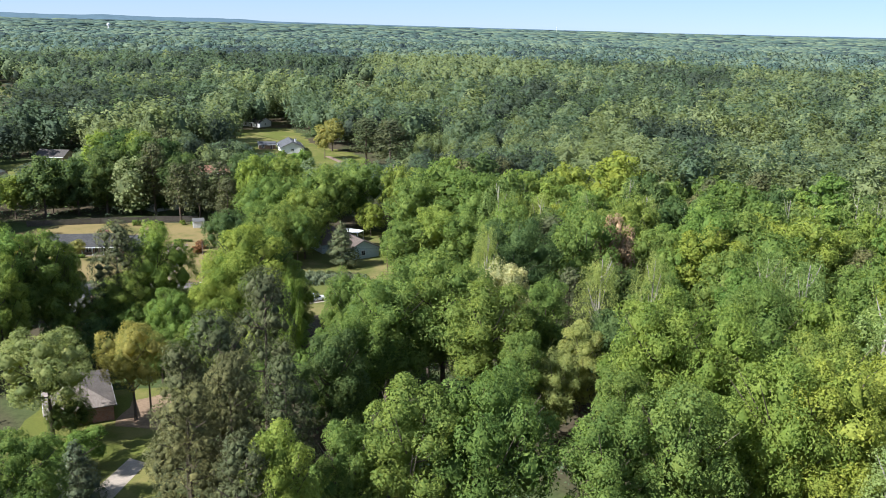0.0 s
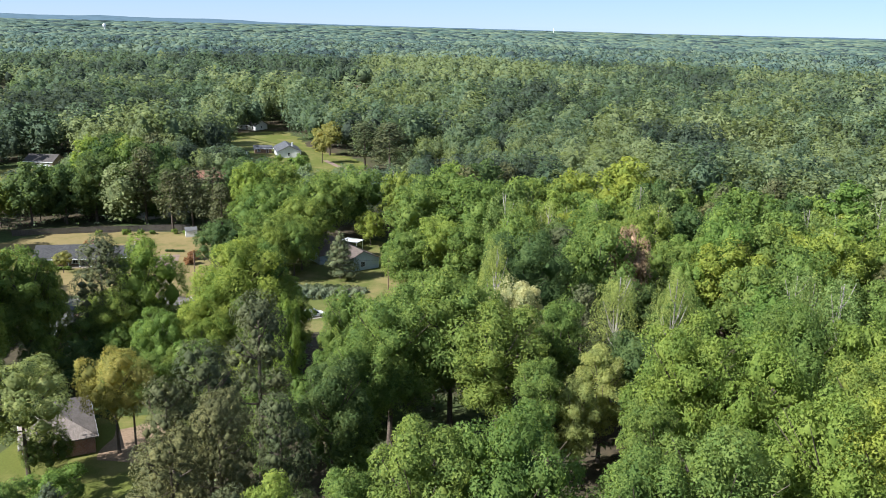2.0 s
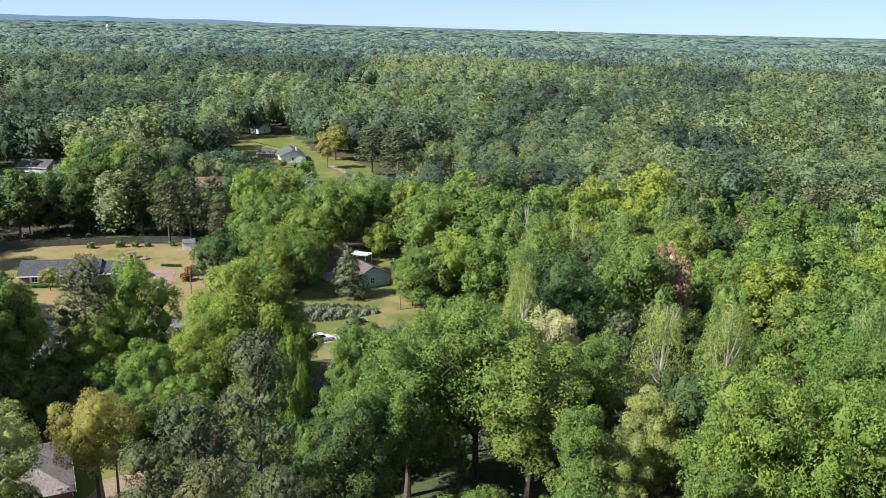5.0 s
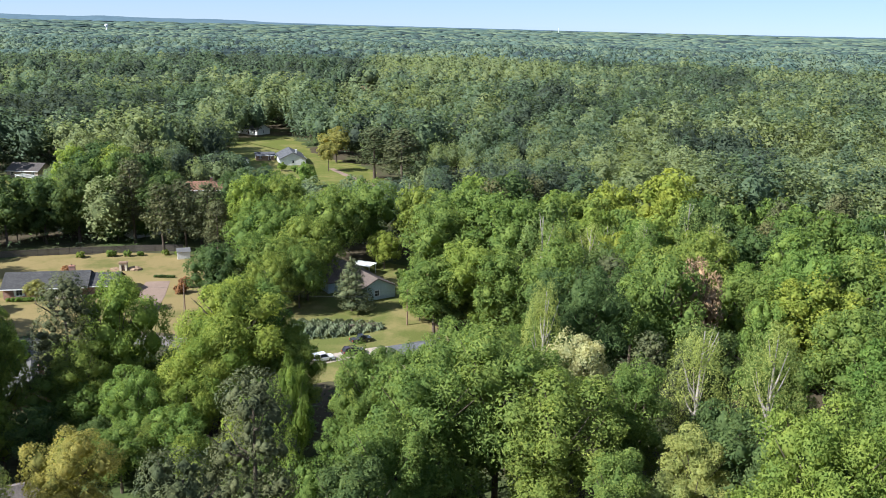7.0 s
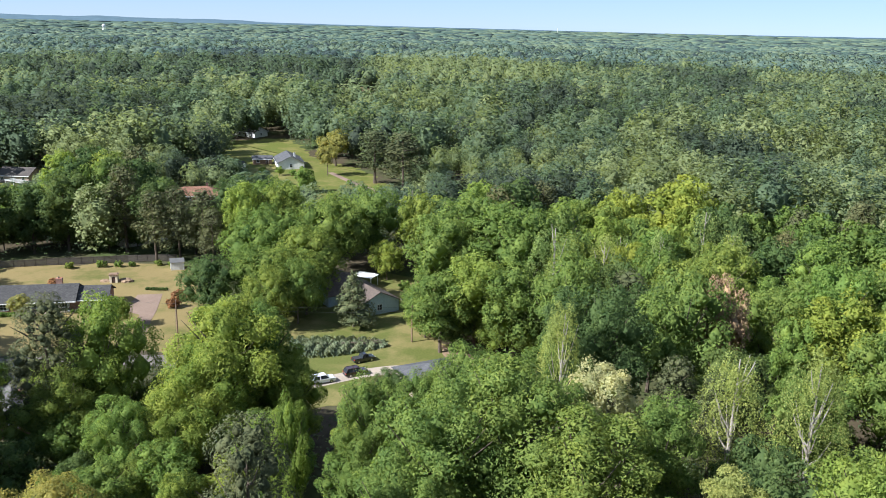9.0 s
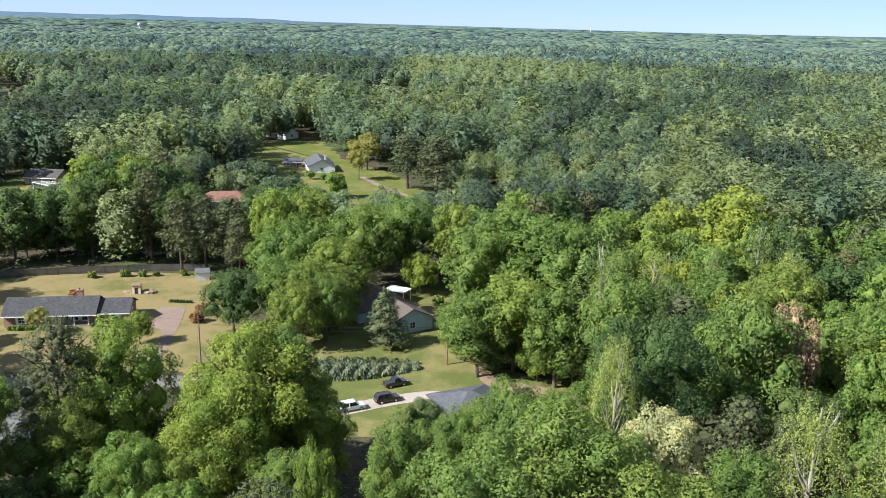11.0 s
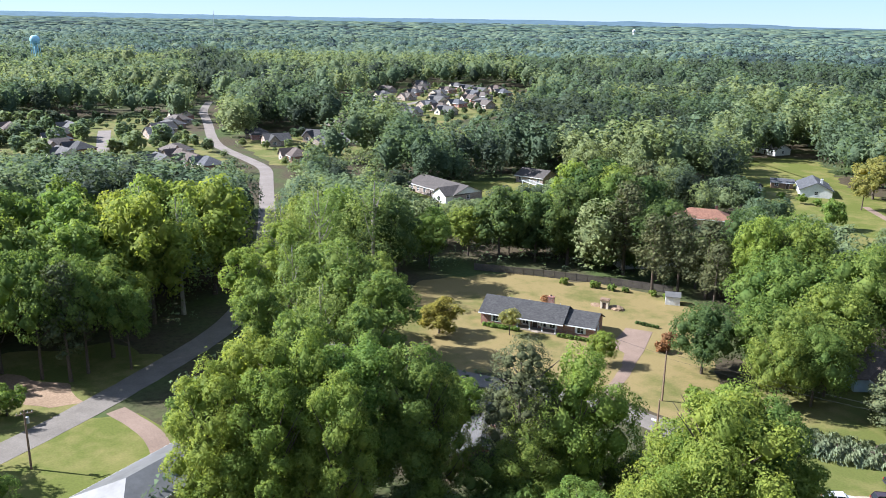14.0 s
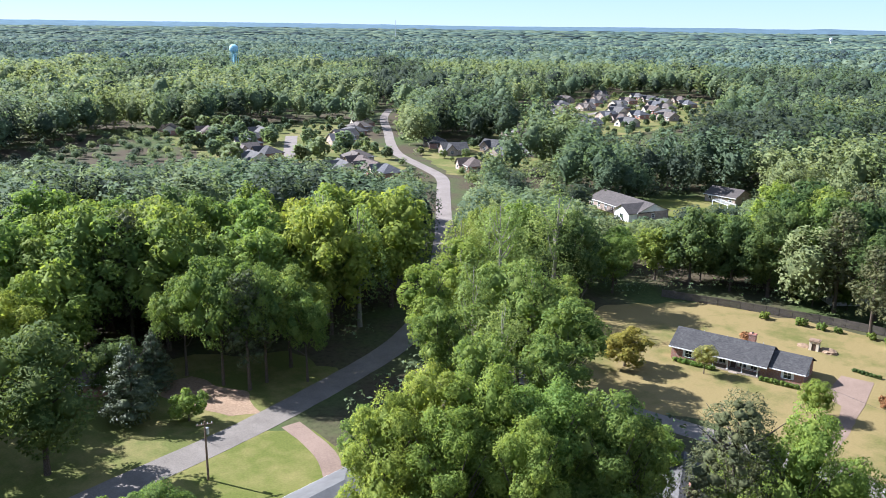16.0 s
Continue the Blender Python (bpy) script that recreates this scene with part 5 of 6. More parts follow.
def brick_house(m):
    ob = thing("brick_house", m, "long red brick ranch house with a charcoal roof and white porch", "house")
    D, E = 8.6, 2.65
    bm = boxes((0, 7.6, 0, D, -0.1, E), (7.6, 16.2, 1.7, D, -0.1, E), (16.2, 17.2, 0.9, D, -0.1, E))
    part("wall", bm, BRICK, ob, "red brick wall")
    for x, y0, y1 in ((-0.02, 0, D), (17.18, 0, D)):
        part("gable", prism([(y0, E), (y1, E), ((y0 + y1) / 2, E + 2.2)], "x", x, x + 0.06), BRICK, ob)
    part("roof", gable_roof(0, 17.2, 0, D, E + 0.02, 2.3), SHINGLE["charcoal"], ob, "charcoal shingle roof")
    part("wing_wall", gable_wall(17.24, 23.6, 0.9, D - 0.2, E - 0.15, 1.75), BRICK, ob, "red brick wall")
    part("wing_roof", gable_roof(17.75, 23.6, 0.9, D - 0.2, E - 0.13, 1.8), SHINGLE["charcoal"], ob, "charcoal shingle roof")
    z = E + 0.02 - 2.3 / (D / 2) * 0.45 + 0.06
    part("fascia", boxes((-0.45, 17.65, -0.5, -0.452, z - 0.14, z + 0.08), (17.8, 24.05, 0.4, 0.446, z - 0.25, z - 0.03)), WHITE, ob, "white eaves board")
    part("porch_floor", boxes((7.62, 16.18, 0.0, 1.69, 0.0, 0.32), (11.0, 12.6, -0.4, 0.0, 0.0, 0.16)), CONCRETE, ob, "pale concrete porch")
    for x in (7.9, 10.55, 13.2, 15.95):
        post = part("post", boxes((x - 0.09, x + 0.09, 0.05, 0.23, 0.32, E - 0.16)), WHITE, ob, "white porch post")
        part("base", boxes((x - 0.14, x + 0.14, 0.0, 0.28, 0.32, 0.5)), WHITE, post)
    part("rail", boxes((7.99, 10.46, 0.11, 0.16, 1.1, 1.18), (13.3, 15.85, 0.11, 0.16, 1.1, 1.18)), WHITE, ob, "white porch rail")
    window(ob, 3.3, 0.0, 0.95, 1.2, 1.35, "front", True)
    for x in (9.2, 13.0, 14.9):
        window(ob, x, 1.7, 0.8, 1.1, 1.5, "front", True)
    door(ob, 11.2, 1.7, 1.0, 2.05, 0.34)
    window(ob, 20.9, 0.9, 0.95, 1.25, 1.35, "front", True)
    for x in (2.5, 6, 9.5, 13):
        window(ob, x, D, 0.95, 1.2, 1.3, "back")
    window(ob, 23.6, 4.6, 0.95, 1.1, 1.2, "right")
    c = part("chimney", boxes((11.4, 13.2, D, D + 0.9, -0.1, 3.0), (11.7, 13.0, D, D + 0.85, 3.0, 5.0), (11.62, 13.08, D - 0.06, D + 0.92, 4.75, 4.9)), BRICK, ob, "red brick chimney")
    part("flue", tube([(12.3, D + 0.4, 5.0), (12.3, D + 0.4, 5.3)], [0.17, 0.15], 10), RUBBER, c)
    for x, y in ((4, 6.4), (8.5, 6.2), (15, 6.6)):
        part("vent_pipe", tube([(x, y, 3.2), (x, y, 4.55)], [0.07, 0.07], 8), STEEL, ob)
    return ob


brick_house(pose(-110, 190, 0, 0, 0, 16))

# blue-grey wall colour stands for bluish tree shade on pale boarding
house("brown_house", "brown-roofed house with pale boarding coloured blue-grey for tree shade", pose(-36.2, 211.5, 0, 0, 0, -50), 20, 9.6, "gable", SIDING_BLUE, "brown", 2.7, 2.3, (-3.0, 7, 2.6), False, False, "", SIDING_BLUE)
porch = thing("patio_cover", pose(-36.5, 223.5, 0, 0, 0, -20), "flat white patio cover behind the brown-roofed house", "patio cover")
part("roof", boxes((-2.6, 2.6, -1.8, 1.8, 2.5, 2.66)), WHITE, porch)
for px in (-2.4, 2.4):
    for py in (-1.6, 1.6):
        part("post", boxes((px - 0.06, px + 0.06, py - 0.06, py + 0.06, 0, 2.5)), WHITE, porch)
house("grey_garage", "garage with a slate-grey hip roof and tan brick walls", pose(-14.6, 168.6, 0, 0, 0, 32), 10, 9.4, "hip", BRICK_TAN, "slate", 2.6, 1.9, None, False)
house("near_house", "small brick house with a pale brown-grey hip roof under trees", pose(-58.5, 109.5, 0, 0, 0, -58), 14, 9.5, "hip", BRICK, "pebble", 2.7, 2.4, None, False)
house("metal_roof_house", "house with a plain grey metal hip roof beside the road", pose(-103.2, 109.4, 0, 0, 0, 99), 16.5, 9.2, "hip", SIDING, "metal", 2.6, 2.0, None, False)
house("grey_roof_house", "house with a grey shingle roof half hidden by trees", pose(-77.5, 147.5, 0, 0, 0, -58), 13, 8, "gable", BRICK, "grey", 2.7, 2.2)
house("wood_house", "brown-roofed house hidden among tall trees", pose(-163, 98, 0, 0, 0, 62), 14, 9, "gable", BRICK, "brown", 2.7, 2.2)
house("long_house", "long brick house with a tan roof and a white front gable", pose(-198.5, 285.6, 0, 0, 0, -13.5), 27, 12.5, "gable", BRICK_TAN, "weathered", 2.9, 2.5, (9.5, 7.5, 3.4), False, False, "", SIDING)
house("side_house", "tan-roofed outbuilding beside the long house", pose(-188.5, 330, 0, 0, 0, 3), 12, 11, "gable", BRICK_TAN, "weathered", 2.7, 2.2, None, False)
pergola = thing("white_pergola", pose(-181, 316, 0, 0, 0, -25), "white open pergola beside the outbuilding", "pergola")
part("beam", boxes((-5, 5, -1.6, -1.45, 2.4, 2.6), (-5, 5, 1.45, 1.6, 2.4, 2.6)), WHITE, pergola)
for i in range(9):
    part("rafter", boxes((-4.9 + i * 1.2, -4.78 + i * 1.2, -1.9, 1.9, 2.6, 2.75)), WHITE, pergola)
for px in (-4.8, 0, 4.8):
    for py in (-1.53, 1.53):
        part("post", boxes((px - 0.08, px + 0.08, py - 0.08, py + 0.08, 0, 2.4)), WHITE, pergola)
house("rust_roof_house", "house with a rust-coloured roof behind the trees", pose(-111, 307, 0, 0, 0, 20), 17, 9, "hip", BRICK, "rust", 2.7, 2.4)
house("white_trailer", "long white building behind the pines", pose(-103, 254, 0, 0, 0, 52), 19, 5.5, "gable", SIDING, "metal", 2.9, 0.8, None, False)
house("white_house", "white house with a slate-blue roof on the open lawn", pose(-100, 384, 0, 0, 0, -68), 17, 11, "gable", SIDING, "slate", 2.8, 2.6, None, True, False, "", SIDING)
house("carport", "dark low carport beside the white house", pose(-113, 388, 0, 0, 0, 20), 8, 6, "gable", WOOD, "slate", 2.4, 1.0, None, False)
house("white_shed", "small white garden shed with a slate roof", pose(-117.5, 370, 0, 0, 0, -10), 4.6, 3.8, "gable", SIDING, "slate", 2.3, 1.3, None, False)
house("dark_roof_house", "dark-roofed house at the end of the lawn", pose(-147, 474, 0, 0, 0, -25), 17, 10, "gable", SIDING, "charcoal", 2.8, 2.6)
house("cream_house", "cream house with an orange-tan roof among far trees", pose(-139, 745, 0, 0, 0, -10), 20, 12, "hip", SIDING_CREAM, "rust", 4.6, 2.6)
house("far_roadside_house", "pale house far off among the trees", pose(165, 418, 0, 0, 0, 20), 15, 9, "gable", SIDING, "tan", 2.8, 2.2)

# close-set houses of the estate
models = {}
erng = np.random.default_rng(5)
for i, row in enumerate(r for r in ESTATE.replace("\n", ";").split(";") if r.strip()):
    hx, hy, turn, cover = row.split()
    m = pose(float(hx), float(hy), 0, 0, 0, float(turn) - 45 + erng.uniform(-6, 6))
    key = (cover, i % 2)
    if key in models:
        copy_thing(models[key], m)
        continue
    wall = {"rust": SIDING_CREAM, "brown": BRICK, "tan": BRICK_TAN}.get(cover, (BRICK_TAN, BRICK)[i % 2])
    models[key] = house("estate_house", f"close-set estate house with a {cover} shingle roof", m, 12.5, 9.5, ("gable", "hip")[i % 2], wall, cover, 2.7, 2.8, (-2.6, 5.0, 1.8), False, False, "houses of the estate", (SIDING_CREAM, BRICK_TAN)[i % 3 > 0])


# ---- yard things ----
def shed(m):
    ob = thing("garden_shed", m, "small white metal garden shed at the lawn's end", "shed")
    part("wall", gable_wall(-1.6, 1.6, -1.3, 1.3, 2.0, 0.7), SIDING, ob)
    part("roof", gable_roof(-1.6, 1.6, -1.3, 1.3, 2.02, 0.72, 0.15, 0.06), METALROOF, ob, "pale metal roof")
    d = part("door", boxes((-0.65, 0.65, -1.35, -1.3, 0.05, 1.85)), SIDING, ob)
    part("handle", boxes((0.05, 0.1, -1.39, -1.35, 0.9, 1.1)), RUBBER, d)


shed(pose(-85.3, 229, 0, 0, 0, 25))


def playhouse(m):
    ob = thing("playhouse", m, "small tan playhouse beside a heap of earth", "playhouse")
    part("wall", boxes((-0.9, -0.4, -0.8, -0.7, 0, 1.9), (0.4, 0.9, -0.8, -0.7, 0, 1.9), (-0.4, 0.4, -0.8, -0.7, 1.45, 1.9), (-0.9, -0.8, -0.7, 0.8, 0, 1.9), (0.8, 0.9, -0.7, 0.8, 0, 1.9), (-0.8, 0.8, 0.7, 0.8, 0, 1.9)), SIDING_CREAM, ob)
    part("roof", boxes((-1.05, 1.05, -0.95, 0.95, 1.9, 2.05), (-0.75, 0.75, -0.65, 0.65, 2.05, 2.15)), WOOD, ob)
    part("doorway", boxes((-0.4, 0.4, -0.72, -0.7, 0, 1.45)), DARKDOOR, ob)


playhouse(pose(-95.3, 216, 0, 0, 0, 16))


def mound(name, m, rx, ry, h, material, label, category, seed=1):
    bm = bmesh.new()
    bmesh.ops.create_icosphere(bm, subdivisions=3, radius=1.0)
    for v in bm.verts:
        k = 1 + 0.25 * noise.noise(v.co * 2.3 + Vector((seed, 0, 0)))
        v.co = Vector((v.co.x * rx * k, v.co.y * ry * k, max(-0.1, v.co.z * h * k)))
    me = bpy.data.meshes.new(name)
    bm.to_mesh(me)
    bm.free()
    me.materials.append(material)
    ob = new(name, me)
    ob.matrix_basis = m
    return tagged(ob, label, category)


mound("earth_mound", pose(-93, 217, 0), 1.9, 1.4, 0.8, SOIL, "heap of reddish earth by the playhouse", "earth mound")
mound("earth_mound", pose(-97.6, 216.2, 0), 1.3, 1.1, 0.5, SOIL, "low heap of reddish earth by the playhouse", "earth mound", 4)
wood = thing("firewood_stack", pose(-103.5, 201.5, 0, 0, 0, 16), "stack of split firewood behind the brick house", "firewood")
wrng = random.Random(3)
for i in range(26):
    lx, lz = -1.6 + (i % 13) * 0.26, 0.14 + (i // 13) * 0.26
    part("log", tube([(lx, -0.3, lz), (lx, 0.3 + wrng.random() * 0.1, lz)], [0.12, 0.12], 7), WOOD, wood)


def shrub(x, y, r, h, mat, label, n=420, seed=0):
    rng = np.random.default_rng(seed + int(abs(x * 7 + y * 3)))
    v, f, soft = crown_shape("bush", rng, h * 1.15, r, 0.16 + 0.05 * r, n, 0.7)
    v[:, 2] -= 0.14 * h
    ob = new("shrub", mesh_np("shrub", v, f, mat, normals=soft))
    ob.matrix_basis = pose(x, y, 0)
    return tagged(ob, label, "shrub", "garden shrubs")


for i in range(9):
    shrub(-109.5 + 0.96 * (0.8 + i * 0.85) + 0.27, 190 + 0.275 * (0.8 + i * 0.85) - 0.9, 0.5 + 0.12 * (i % 3), 0.8, LEAF["maple"], "low clipped green shrub below the brick wall", 200)
for i in range(8):
    a = 17 + i * 0.85
    shrub(-110 + 0.961 * a + 0.1, 190 + 0.2756 * a - 0.5, 0.5 + 0.1 * (i % 2), 0.75, LEAF["oak"], "low clipped green shrub below the brick wall", 200)
for i in range(7):
    shrub(-85.2 + i * 0.72, 211.6 + i * 0.06, 0.42, 0.6, LEAF["dark"], "small dark shrub in the row beside the parking pad", 140)
RUSSET = foliage("leaves_russet", (0.06, 0.035, 0.02), (0.16, 0.10, 0.06), 0.15)
shrub(-75.2, 205.6, 1.7, 2.4, RUSSET, "rounded russet shrub on the lawn", 700)
shrub(-74.4, 201.2, 1.6, 2.1, RUSSET, "rounded russet shrub on the lawn", 700)
shrub(-102.5, 202.4, 1.5, 4.9, RUSSET, "russet climber heaped against the brick chimney", 700)
for sx, sy, r in ((-100, 228, 1.1), (-97, 229, 0.9), (-104, 227, 1.3), (-111, 224.5, 1.2), (-91, 231, 1.0), (-88, 231.5, 0.8), (-118, 187, 1.5), (-121, 183, 1.8)):
    shrub(sx, sy, r, r * 1.3, LEAF["oak"], "loose green shrub along the fence", 300)
for sx, sy, r in ((-106, 366, 1.6), (-92, 362, 1.8), (-124, 366, 2.0), (-66, 348, 1.2), (-45, 222, 1.6), (-27, 222, 1.5), (-25, 214, 1.3), (-62, 186, 1.4)):
    shrub(sx, sy, r, r * 1.3, LEAF["maple"], "rounded green shrub on the lawn", 400)


def fence(line):
    """Board fence: posts, rails and boards along a line."""
    ob = thing("board_fence", pose(0, 0, 0), "weathered grey board fence, coloured dark for the shade of the wood's edge", "fence")
    for (x0, y0), (x1, y1) in zip(line, line[1:]):
        L = math.hypot(x1 - x0, y1 - y0)
        n = max(1, int(L / 2.4))
        a = math.degrees(math.atan2(y1 - y0, x1 - x0))
        for i in range(n):
            s = i / n
            base = pose(x0 + s * (x1 - x0), y0 + s * (y1 - y0), 0, 0, 0, a)
            w = L / n
            post = part("post", boxes((-0.06, 0.06, -0.06, 0.06, -0.1, 1.95)), FENCE, ob)
            post.matrix_basis = base
            rail = part("rail", boxes((0.07, w - 0.07, 0.0, 0.05, 0.35, 0.45), (0.07, w - 0.07, 0.0, 0.05, 1.45, 1.55)), FENCE, ob)
            rail.matrix_basis = base
            k = int(w / 0.2)
            k = min(k, 12)
            for j in range(k):
                bx = 0.08 + j * (w - 0.16) / k
                board = part("board", boxes((bx, bx + (w - 0.16) / k - 0.03, -0.03, -0.004, 0.08, 1.8 + 0.04 * ((j * 7) % 3))), FENCE, ob)
                board.matrix_basis = base


fence([(-134, 219), (-118, 226), (-100, 232.5), (-88, 235.5)])


def utility_pole(m, height, label, arm=True, can=False):
    ob = thing("utility_pole", m, label, "utility pole", "utility poles")
    part("pole", tube([(0, 0, -0.5), (0, 0, height * 0.5), (0, 0, height)], [0.17, 0.15, 0.11], 10), WOOD, ob)
    if arm:
        a = part("crossarm", boxes((-1.1, 1.1, -0.06, 0.06, height - 0.55, height - 0.42)), WOOD, ob)
        for x in (-0.95, -0.4, 0.4, 0.95):
            part("insulator", tube([(x, 0, height - 0.42), (x, 0, height - 0.26), (x, 0, height - 0.18)], [0.05, 0.07, 0.03], 8), SIDING, a)
    if can:
        c = part("transformer", tube([(0.32, 0.1, height - 2.0), (0.32, 0.1, height - 1.1), (0.32, 0.1, height - 1.02)], [0.24, 0.24, 0.12], 12), STEEL, ob)
        part("bracket", boxes((0.05, 0.2, 0.02, 0.18, height - 1.7, height - 1.4)), STEEL, c)


utility_pole(pose(-65.1, 180.9, 0, 0, 0, 10), 9.0, "tall weathered wooden utility pole on the lawn", False)
utility_pole(pose(-20.8, 188.8, 0, 0, 0, 20), 7.8, "wooden utility pole at the wood's edge")
utility_pole(pose(-121.8, 102.3, 0, 0, 0, 75), 8.9, "wooden utility pole with crossarm and transformer beside the road", True, True)
utility_pole(pose(-45.4, 107.6, 0, 0, 0, 30), 8.0, "wooden utility pole beside the brown-roofed house", True, True)
utility_pole(pose(-60.5, 169.2, 0, 0, 0, 10), 6.0, "short wooden utility pole beside the lane", False)
lane_sign = thing("lane_sign", pose(-61.5, 170.0, 0), "small street sign beside the lane", "sign")
part("post", tube([(0, 0, -0.2), (0, 0, 2.2)], [0.035, 0.035], 8), STEEL, lane_sign)
part("plate", boxes((-0.4, 0.4, -0.02, 0.02, 1.8, 2.15)), SIDING, lane_sign)


def cable(a, b, sag):
    pts = [Vector(a).lerp(Vector(b), i / 14) - Vector((0, 0, sag * 4 * (i / 14) * (1 - i / 14))) for i in range(15)]
    me = bpy.data.meshes.new("power_line")
    bm = tube(pts, [0.015] * 15, 5)
    bm.to_mesh(me)
    bm.free()
    me.materials.append(RUBBER)
    tagged(new("power_line", me), "thin black overhead power line between poles", "cable", "power lines")


for dz in (0.0, -0.9):
    cable((-65.1, 180.9, 8.7 + dz), (-20.8, 188.8, 7.4 + dz), 0.7)
cable((-65.1, 180.9, 8.7), (-60.5, 169.2, 5.8), 0.4)
cable((-20.8, 188.8, 7.4), (30, 200, 7.4), 0.9)
cable((-65.1, 180.9, 8.2), (-96, 197.5, 3.4), 0.5)


# ---- the felled brush pile ----
def brush_pile():
    rng = np.random.default_rng(17)
    ob = thing("fallen_tree", pose(-34.2, 183.6, 0, 0, 0, 22), "fallen tree with withered grey-green drooping foliage on the lawn", "fallen tree")
    bms = [tube([(-9.5, 0.3, 0.6), (-3, 0.2, 0.9), (4, -0.2, 0.7), (9.5, -0.4, 0.3)], [0.35, 0.3, 0.2, 0.08], 8)]
    for i in range(26):
        x = rng.uniform(-8.5, 8)
        s = 1 if i % 2 else -1
        reach = rng.uniform(1.6, 3.6) * (1 - 0.35 * abs(x) / 9)
        bms.append(tube([(x, 0, 0.8), (x + 0.8, s * reach * 0.5, 1.5), (x + 1.5, s * reach, 0.6)], [0.1, 0.07, 0.02], 5))
    part("trunk", join(*bms), BARK, ob, "bare broken trunk and boughs")
    n = 6500
    x = rng.uniform(-9.6, 9.2, n)
    half = 4.7 * np.sqrt(np.clip(1 - (x / 10.4) ** 2, 0.05, 1)) * (1 - 0.025 * (x + 9))
    v = rng.uniform(-1, 1, n)
    y = v * half
    z = (0.35 + 2.3 * np.sqrt(np.clip(1 - v * v, 0, 1)) * (1 - 0.05 * (x + 9)) + 0.45 * np.sin(x * 2.6 + 2 * np.sin(y * 1.3))) * rng.uniform(0.75, 1.05, n)
    p = np.stack([x, y, np.clip(z, 0.15, None)], 1)
    out = np.stack([rng.normal(0.15, 0.25, n), v * 0.9 + rng.normal(0, 0.25, n), -0.55 + rng.normal(0, 0.25, n)], 1)
    out /= np.linalg.norm(out, axis=1, keepdims=True)
    side = np.cross(out, rng.normal(size=(n, 3)))
    side /= np.linalg.norm(side, axis=1, keepdims=True)
    L = rng.uniform(0.35, 0.8, (n, 1))
    tip = p + out * L
    tip[:, 2] = np.clip(tip[:, 2], 0.04, None)
    quad = np.stack([p - out * L * 0.15, p + out * L * 0.4 + side * L * 0.17, tip, p + out * L * 0.4 - side * L * 0.17], 1).reshape(-1, 3)
    under(new("foliage", mesh_np("foliage", quad, np.arange(len(quad)).reshape(-1, 4), LEAF["brush"])), ob)


brush_pile()


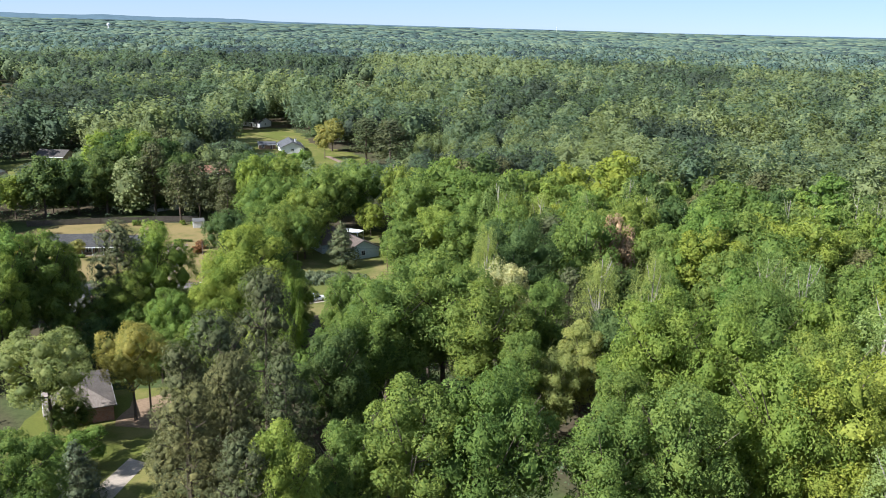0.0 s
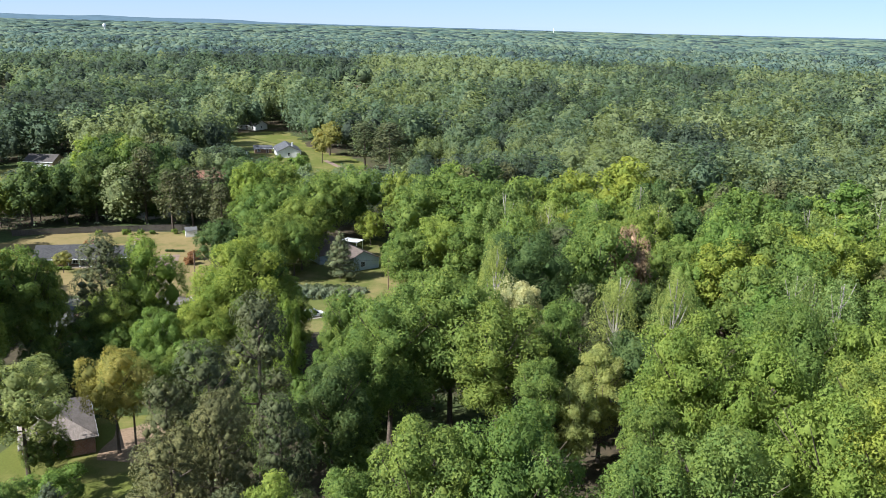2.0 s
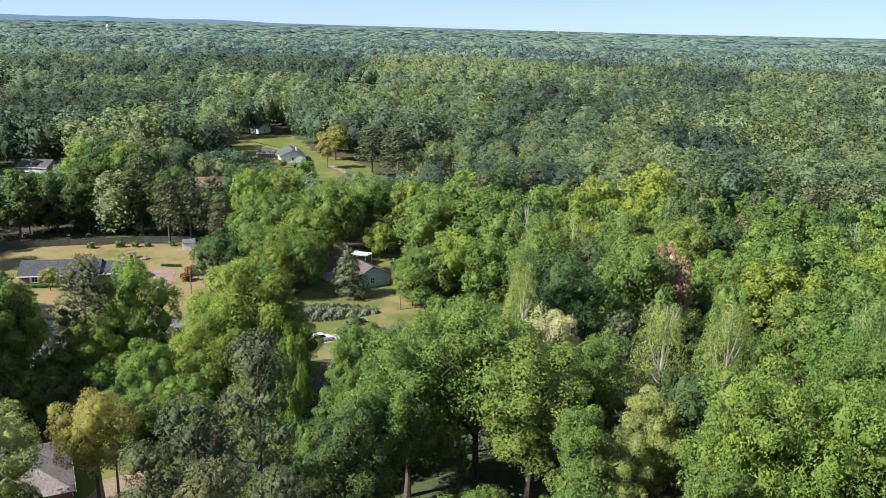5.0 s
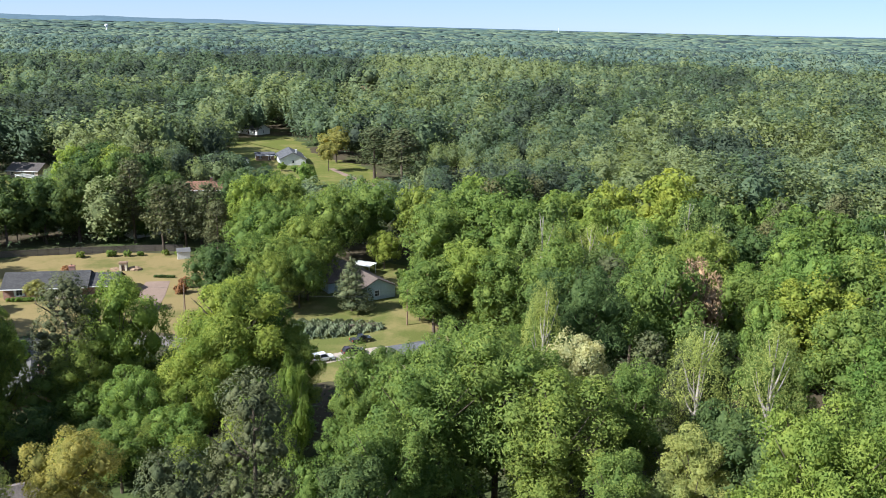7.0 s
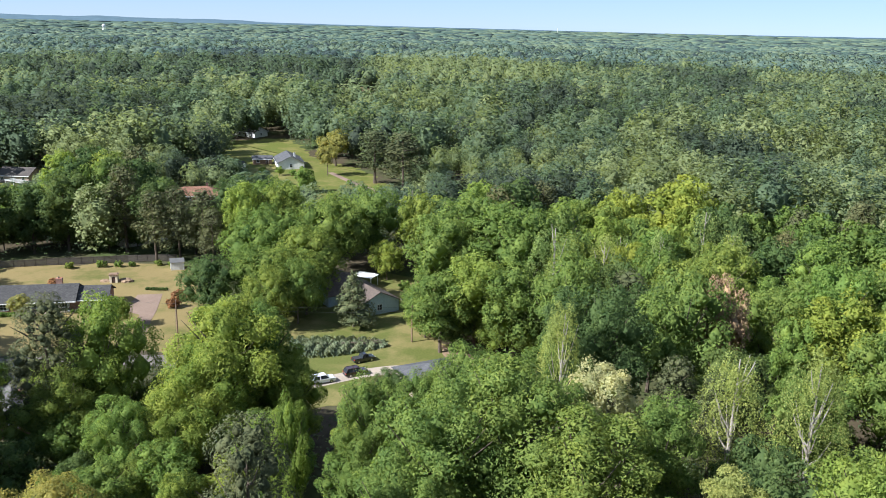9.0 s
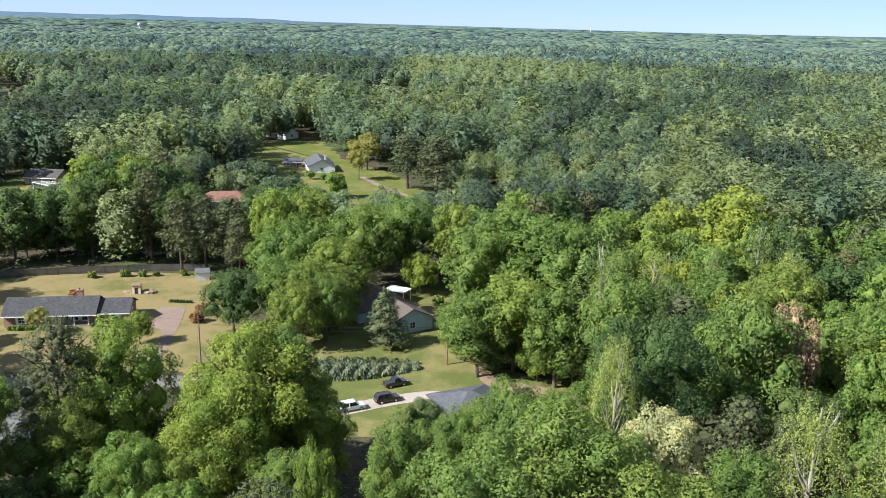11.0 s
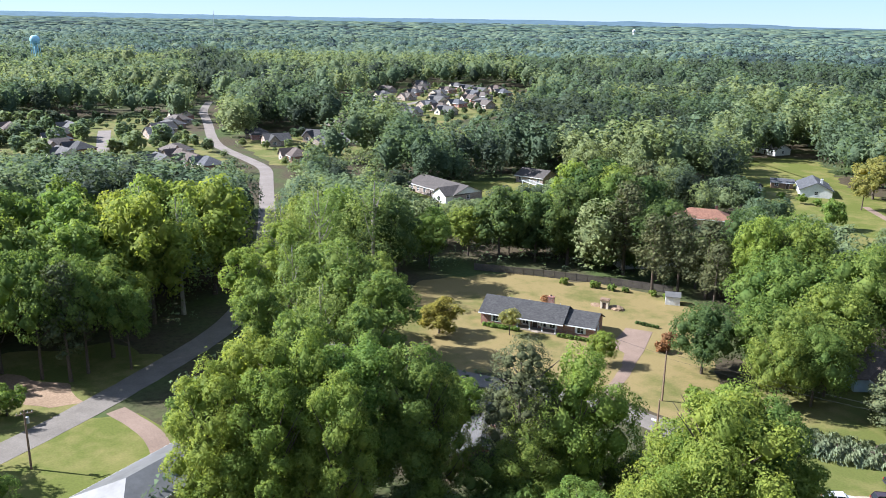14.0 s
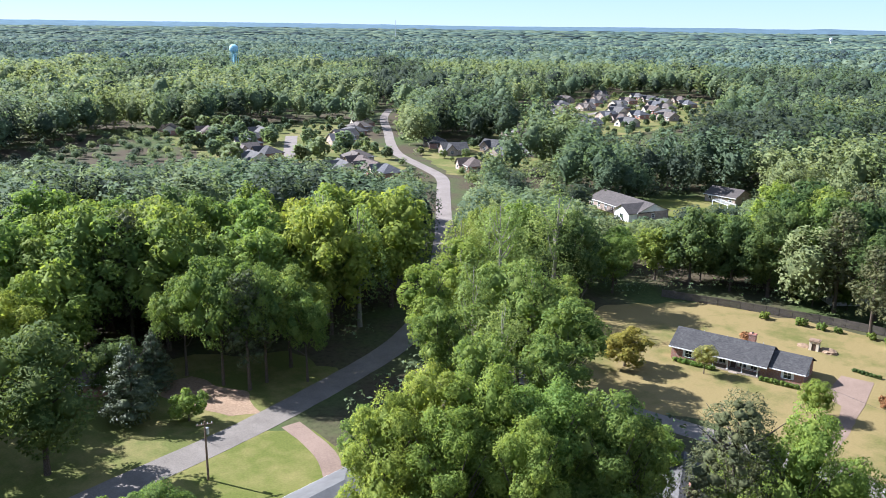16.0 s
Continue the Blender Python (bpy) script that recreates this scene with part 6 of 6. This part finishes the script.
# ---- cars ----
def car(name, m, label, coat, kind="suv"):
    """Nose towards +x."""
    ob = thing(name, m @ Matrix.Scale(0.9, 4), label, "car", "parked cars")
    L, W, belt, roofz = 2.38, 0.93, 1.05, 1.74
    lower = [(-L, 0.42), (-L, 0.95), (-L + 0.06, belt), (L - 1.15, belt), (L - 0.25, 0.95), (L, 0.8), (L + 0.02, 0.45), (L - 0.15, 0.3), (-L + 0.15, 0.3)]
    body = prism(lower, "y", -W, W)
    bmesh.ops.bevel(body, geom=[e for e in body.edges if abs(e.verts[0].co.y - e.verts[1].co.y) < 0.01], offset=0.07, segments=2, affect="EDGES")
    shell = part("body", body, coat, ob)
    cab = bmesh.new()
    back = -L + 0.12 if kind == "suv" else -0.7
    lo = [(back, W - 0.05), (1.2, W - 0.05), (1.2, -W + 0.05), (back, -W + 0.05)]
    hi = [(back + 0.35, W - 0.2), (0.42, W - 0.2), (0.42, -W + 0.2), (back + 0.35, -W + 0.2)]
    a, b = [cab.verts.new((*q, belt - 0.02)) for q in lo], [cab.verts.new((*q, roofz - 0.05)) for q in hi]
    cab.faces.new(a[::-1])
    cab.faces.new(b)
    for i in range(4):
        j = (i + 1) % 4
        cab.faces.new((a[i], b[i], b[j], a[j]))
    bmesh.ops.recalc_face_normals(cab, faces=cab.faces[:])
    part("glasshouse", cab, GLASS, ob, "dark tinted windows")
    x0, x1, y = hi[0][0], hi[1][0], W - 0.2
    part("roof", boxes((x0 - 0.04, x1 + 0.05, -y - 0.02, y + 0.02, roofz - 0.06, roofz + 0.02), bevel=0.02), coat, ob)
    for s in (-1, 1):
        for xl, xh in ((back, x0), ((back + 1.2) / 2 - 0.2, (x0 + x1) / 2), (1.2, x1)):
            part("pillar", tube([(xl, s * (W - 0.05), belt - 0.02), (xh, s * y, roofz - 0.03)], [0.055, 0.05], 6), coat, ob)
        part("roof_rail", tube([(x0 + 0.1, s * (y - 0.06), roofz + 0.05), (x1 - 0.1, s * (y - 0.06), roofz + 0.05)], [0.025, 0.025], 6), CHROME if coat is CAR_WHITE else RUBBER, ob)
        part("mirror", boxes((0.95, 1.12, s * (W + 0.08) - 0.08, s * (W + 0.08) + 0.08, belt - 0.02, belt + 0.14), bevel=0.02), coat, ob)
        part("headlight", boxes((L - 0.22, L - 0.02, s * 0.68 - 0.18, s * 0.68 + 0.18, 0.72, 0.86), bevel=0.02), LENS, ob)
        part("tail_light", boxes((-L - 0.02, -L + 0.06, s * 0.78 - 0.1, s * 0.78 + 0.1, 0.75, 1.0)), LENS_RED, ob)
        for wx in (-1.42, 1.42):
            tyre = part("wheel", tube([(wx, s * (W - 0.2), 0.35), (wx, s * (W - 0.17), 0.35), (wx, s * (W + 0.01), 0.35), (wx, s * (W + 0.03), 0.35)], [0.31, 0.35, 0.35, 0.31], 20), RUBBER, ob, "black tyre")
            part("rim", tube([(wx, s * (W - 0.0), 0.35), (wx, s * (W + 0.05), 0.35)], [0.23, 0.2], 14), CHROME, tyre, "silver alloy rim")
    part("bumper", boxes((L - 0.06, L + 0.08, -0.8, 0.8, 0.38, 0.56), (-L - 0.08, -L + 0.06, -0.8, 0.8, 0.38, 0.56), bevel=0.02), RUBBER, ob)
    if kind == "pickup":
        part("bed_liner", boxes((-L + 0.12, -0.75, -0.75, 0.75, belt - 0.01, belt + 0.012)), RUBBER, ob)


car("white_suv", pose(-33.6, 167.6, 0.065, 0, 0, 34), "white sport utility car parked on the concrete driveway", CAR_WHITE)
car("dark_suv", pose(-28.6, 171.6, 0.065, 0, 0, 33), "dark maroon-black sport utility car parked on the driveway", CAR_DARK)
car("black_pickup", pose(-28.4, 178.0, 0.022, 0, 0, 36), "black pickup truck parked on the grass beside the brush", CAR_BLACK, "pickup")


# ---- far towers ----
def water_tower(m, r, top, name, label, coat):
    ob = thing(name, m, label, "water tower")
    prof = [(0.2, top - 2.1 * r), (r * 0.75, top - 1.75 * r), (r, top - 1.2 * r), (r, top - 0.7 * r), (r * 0.8, top - 0.25 * r), (r * 0.3, top)]
    part("tank", tube([(0, 0, z) for _, z in prof], [q for q, _ in prof], 20), coat, ob, "rounded steel tank")
    for i in range(6):
        a = i * math.pi / 3
        part("leg", tube([(r * 1.1 * math.cos(a), r * 1.1 * math.sin(a), 0), (r * 0.85 * math.cos(a), r * 0.85 * math.sin(a), top - 1.5 * r)], [0.35, 0.3], 6), coat, ob)
    part("riser", tube([(0, 0, 0), (0, 0, top - 1.9 * r)], [0.9, 0.9], 10), coat, ob)


water_tower(pose(-838.9, 442, 0), 4.5, 39, "water_tower", "pale blue water tower standing above the far trees", TANK)
water_tower(pose(-1434, 2848, 0), 5.5, 34, "white_water_tower", "white water tower far off above the woods", WHITE)
mast = thing("radio_mast", pose(-2464, 1806, 0), "thin grey radio mast on the horizon", "mast")
part("mast", tube([(0, 0, 0), (0, 0, 74)], [1.0, 0.5], 6), STEEL, mast)
mast2 = thing("white_stack", pose(165, 4390, 0), "slim white tower on the horizon", "tower")
part("shaft", tube([(0, 0, 0), (0, 0, 56)], [1.3, 1.0], 8), SIDING, mast2)
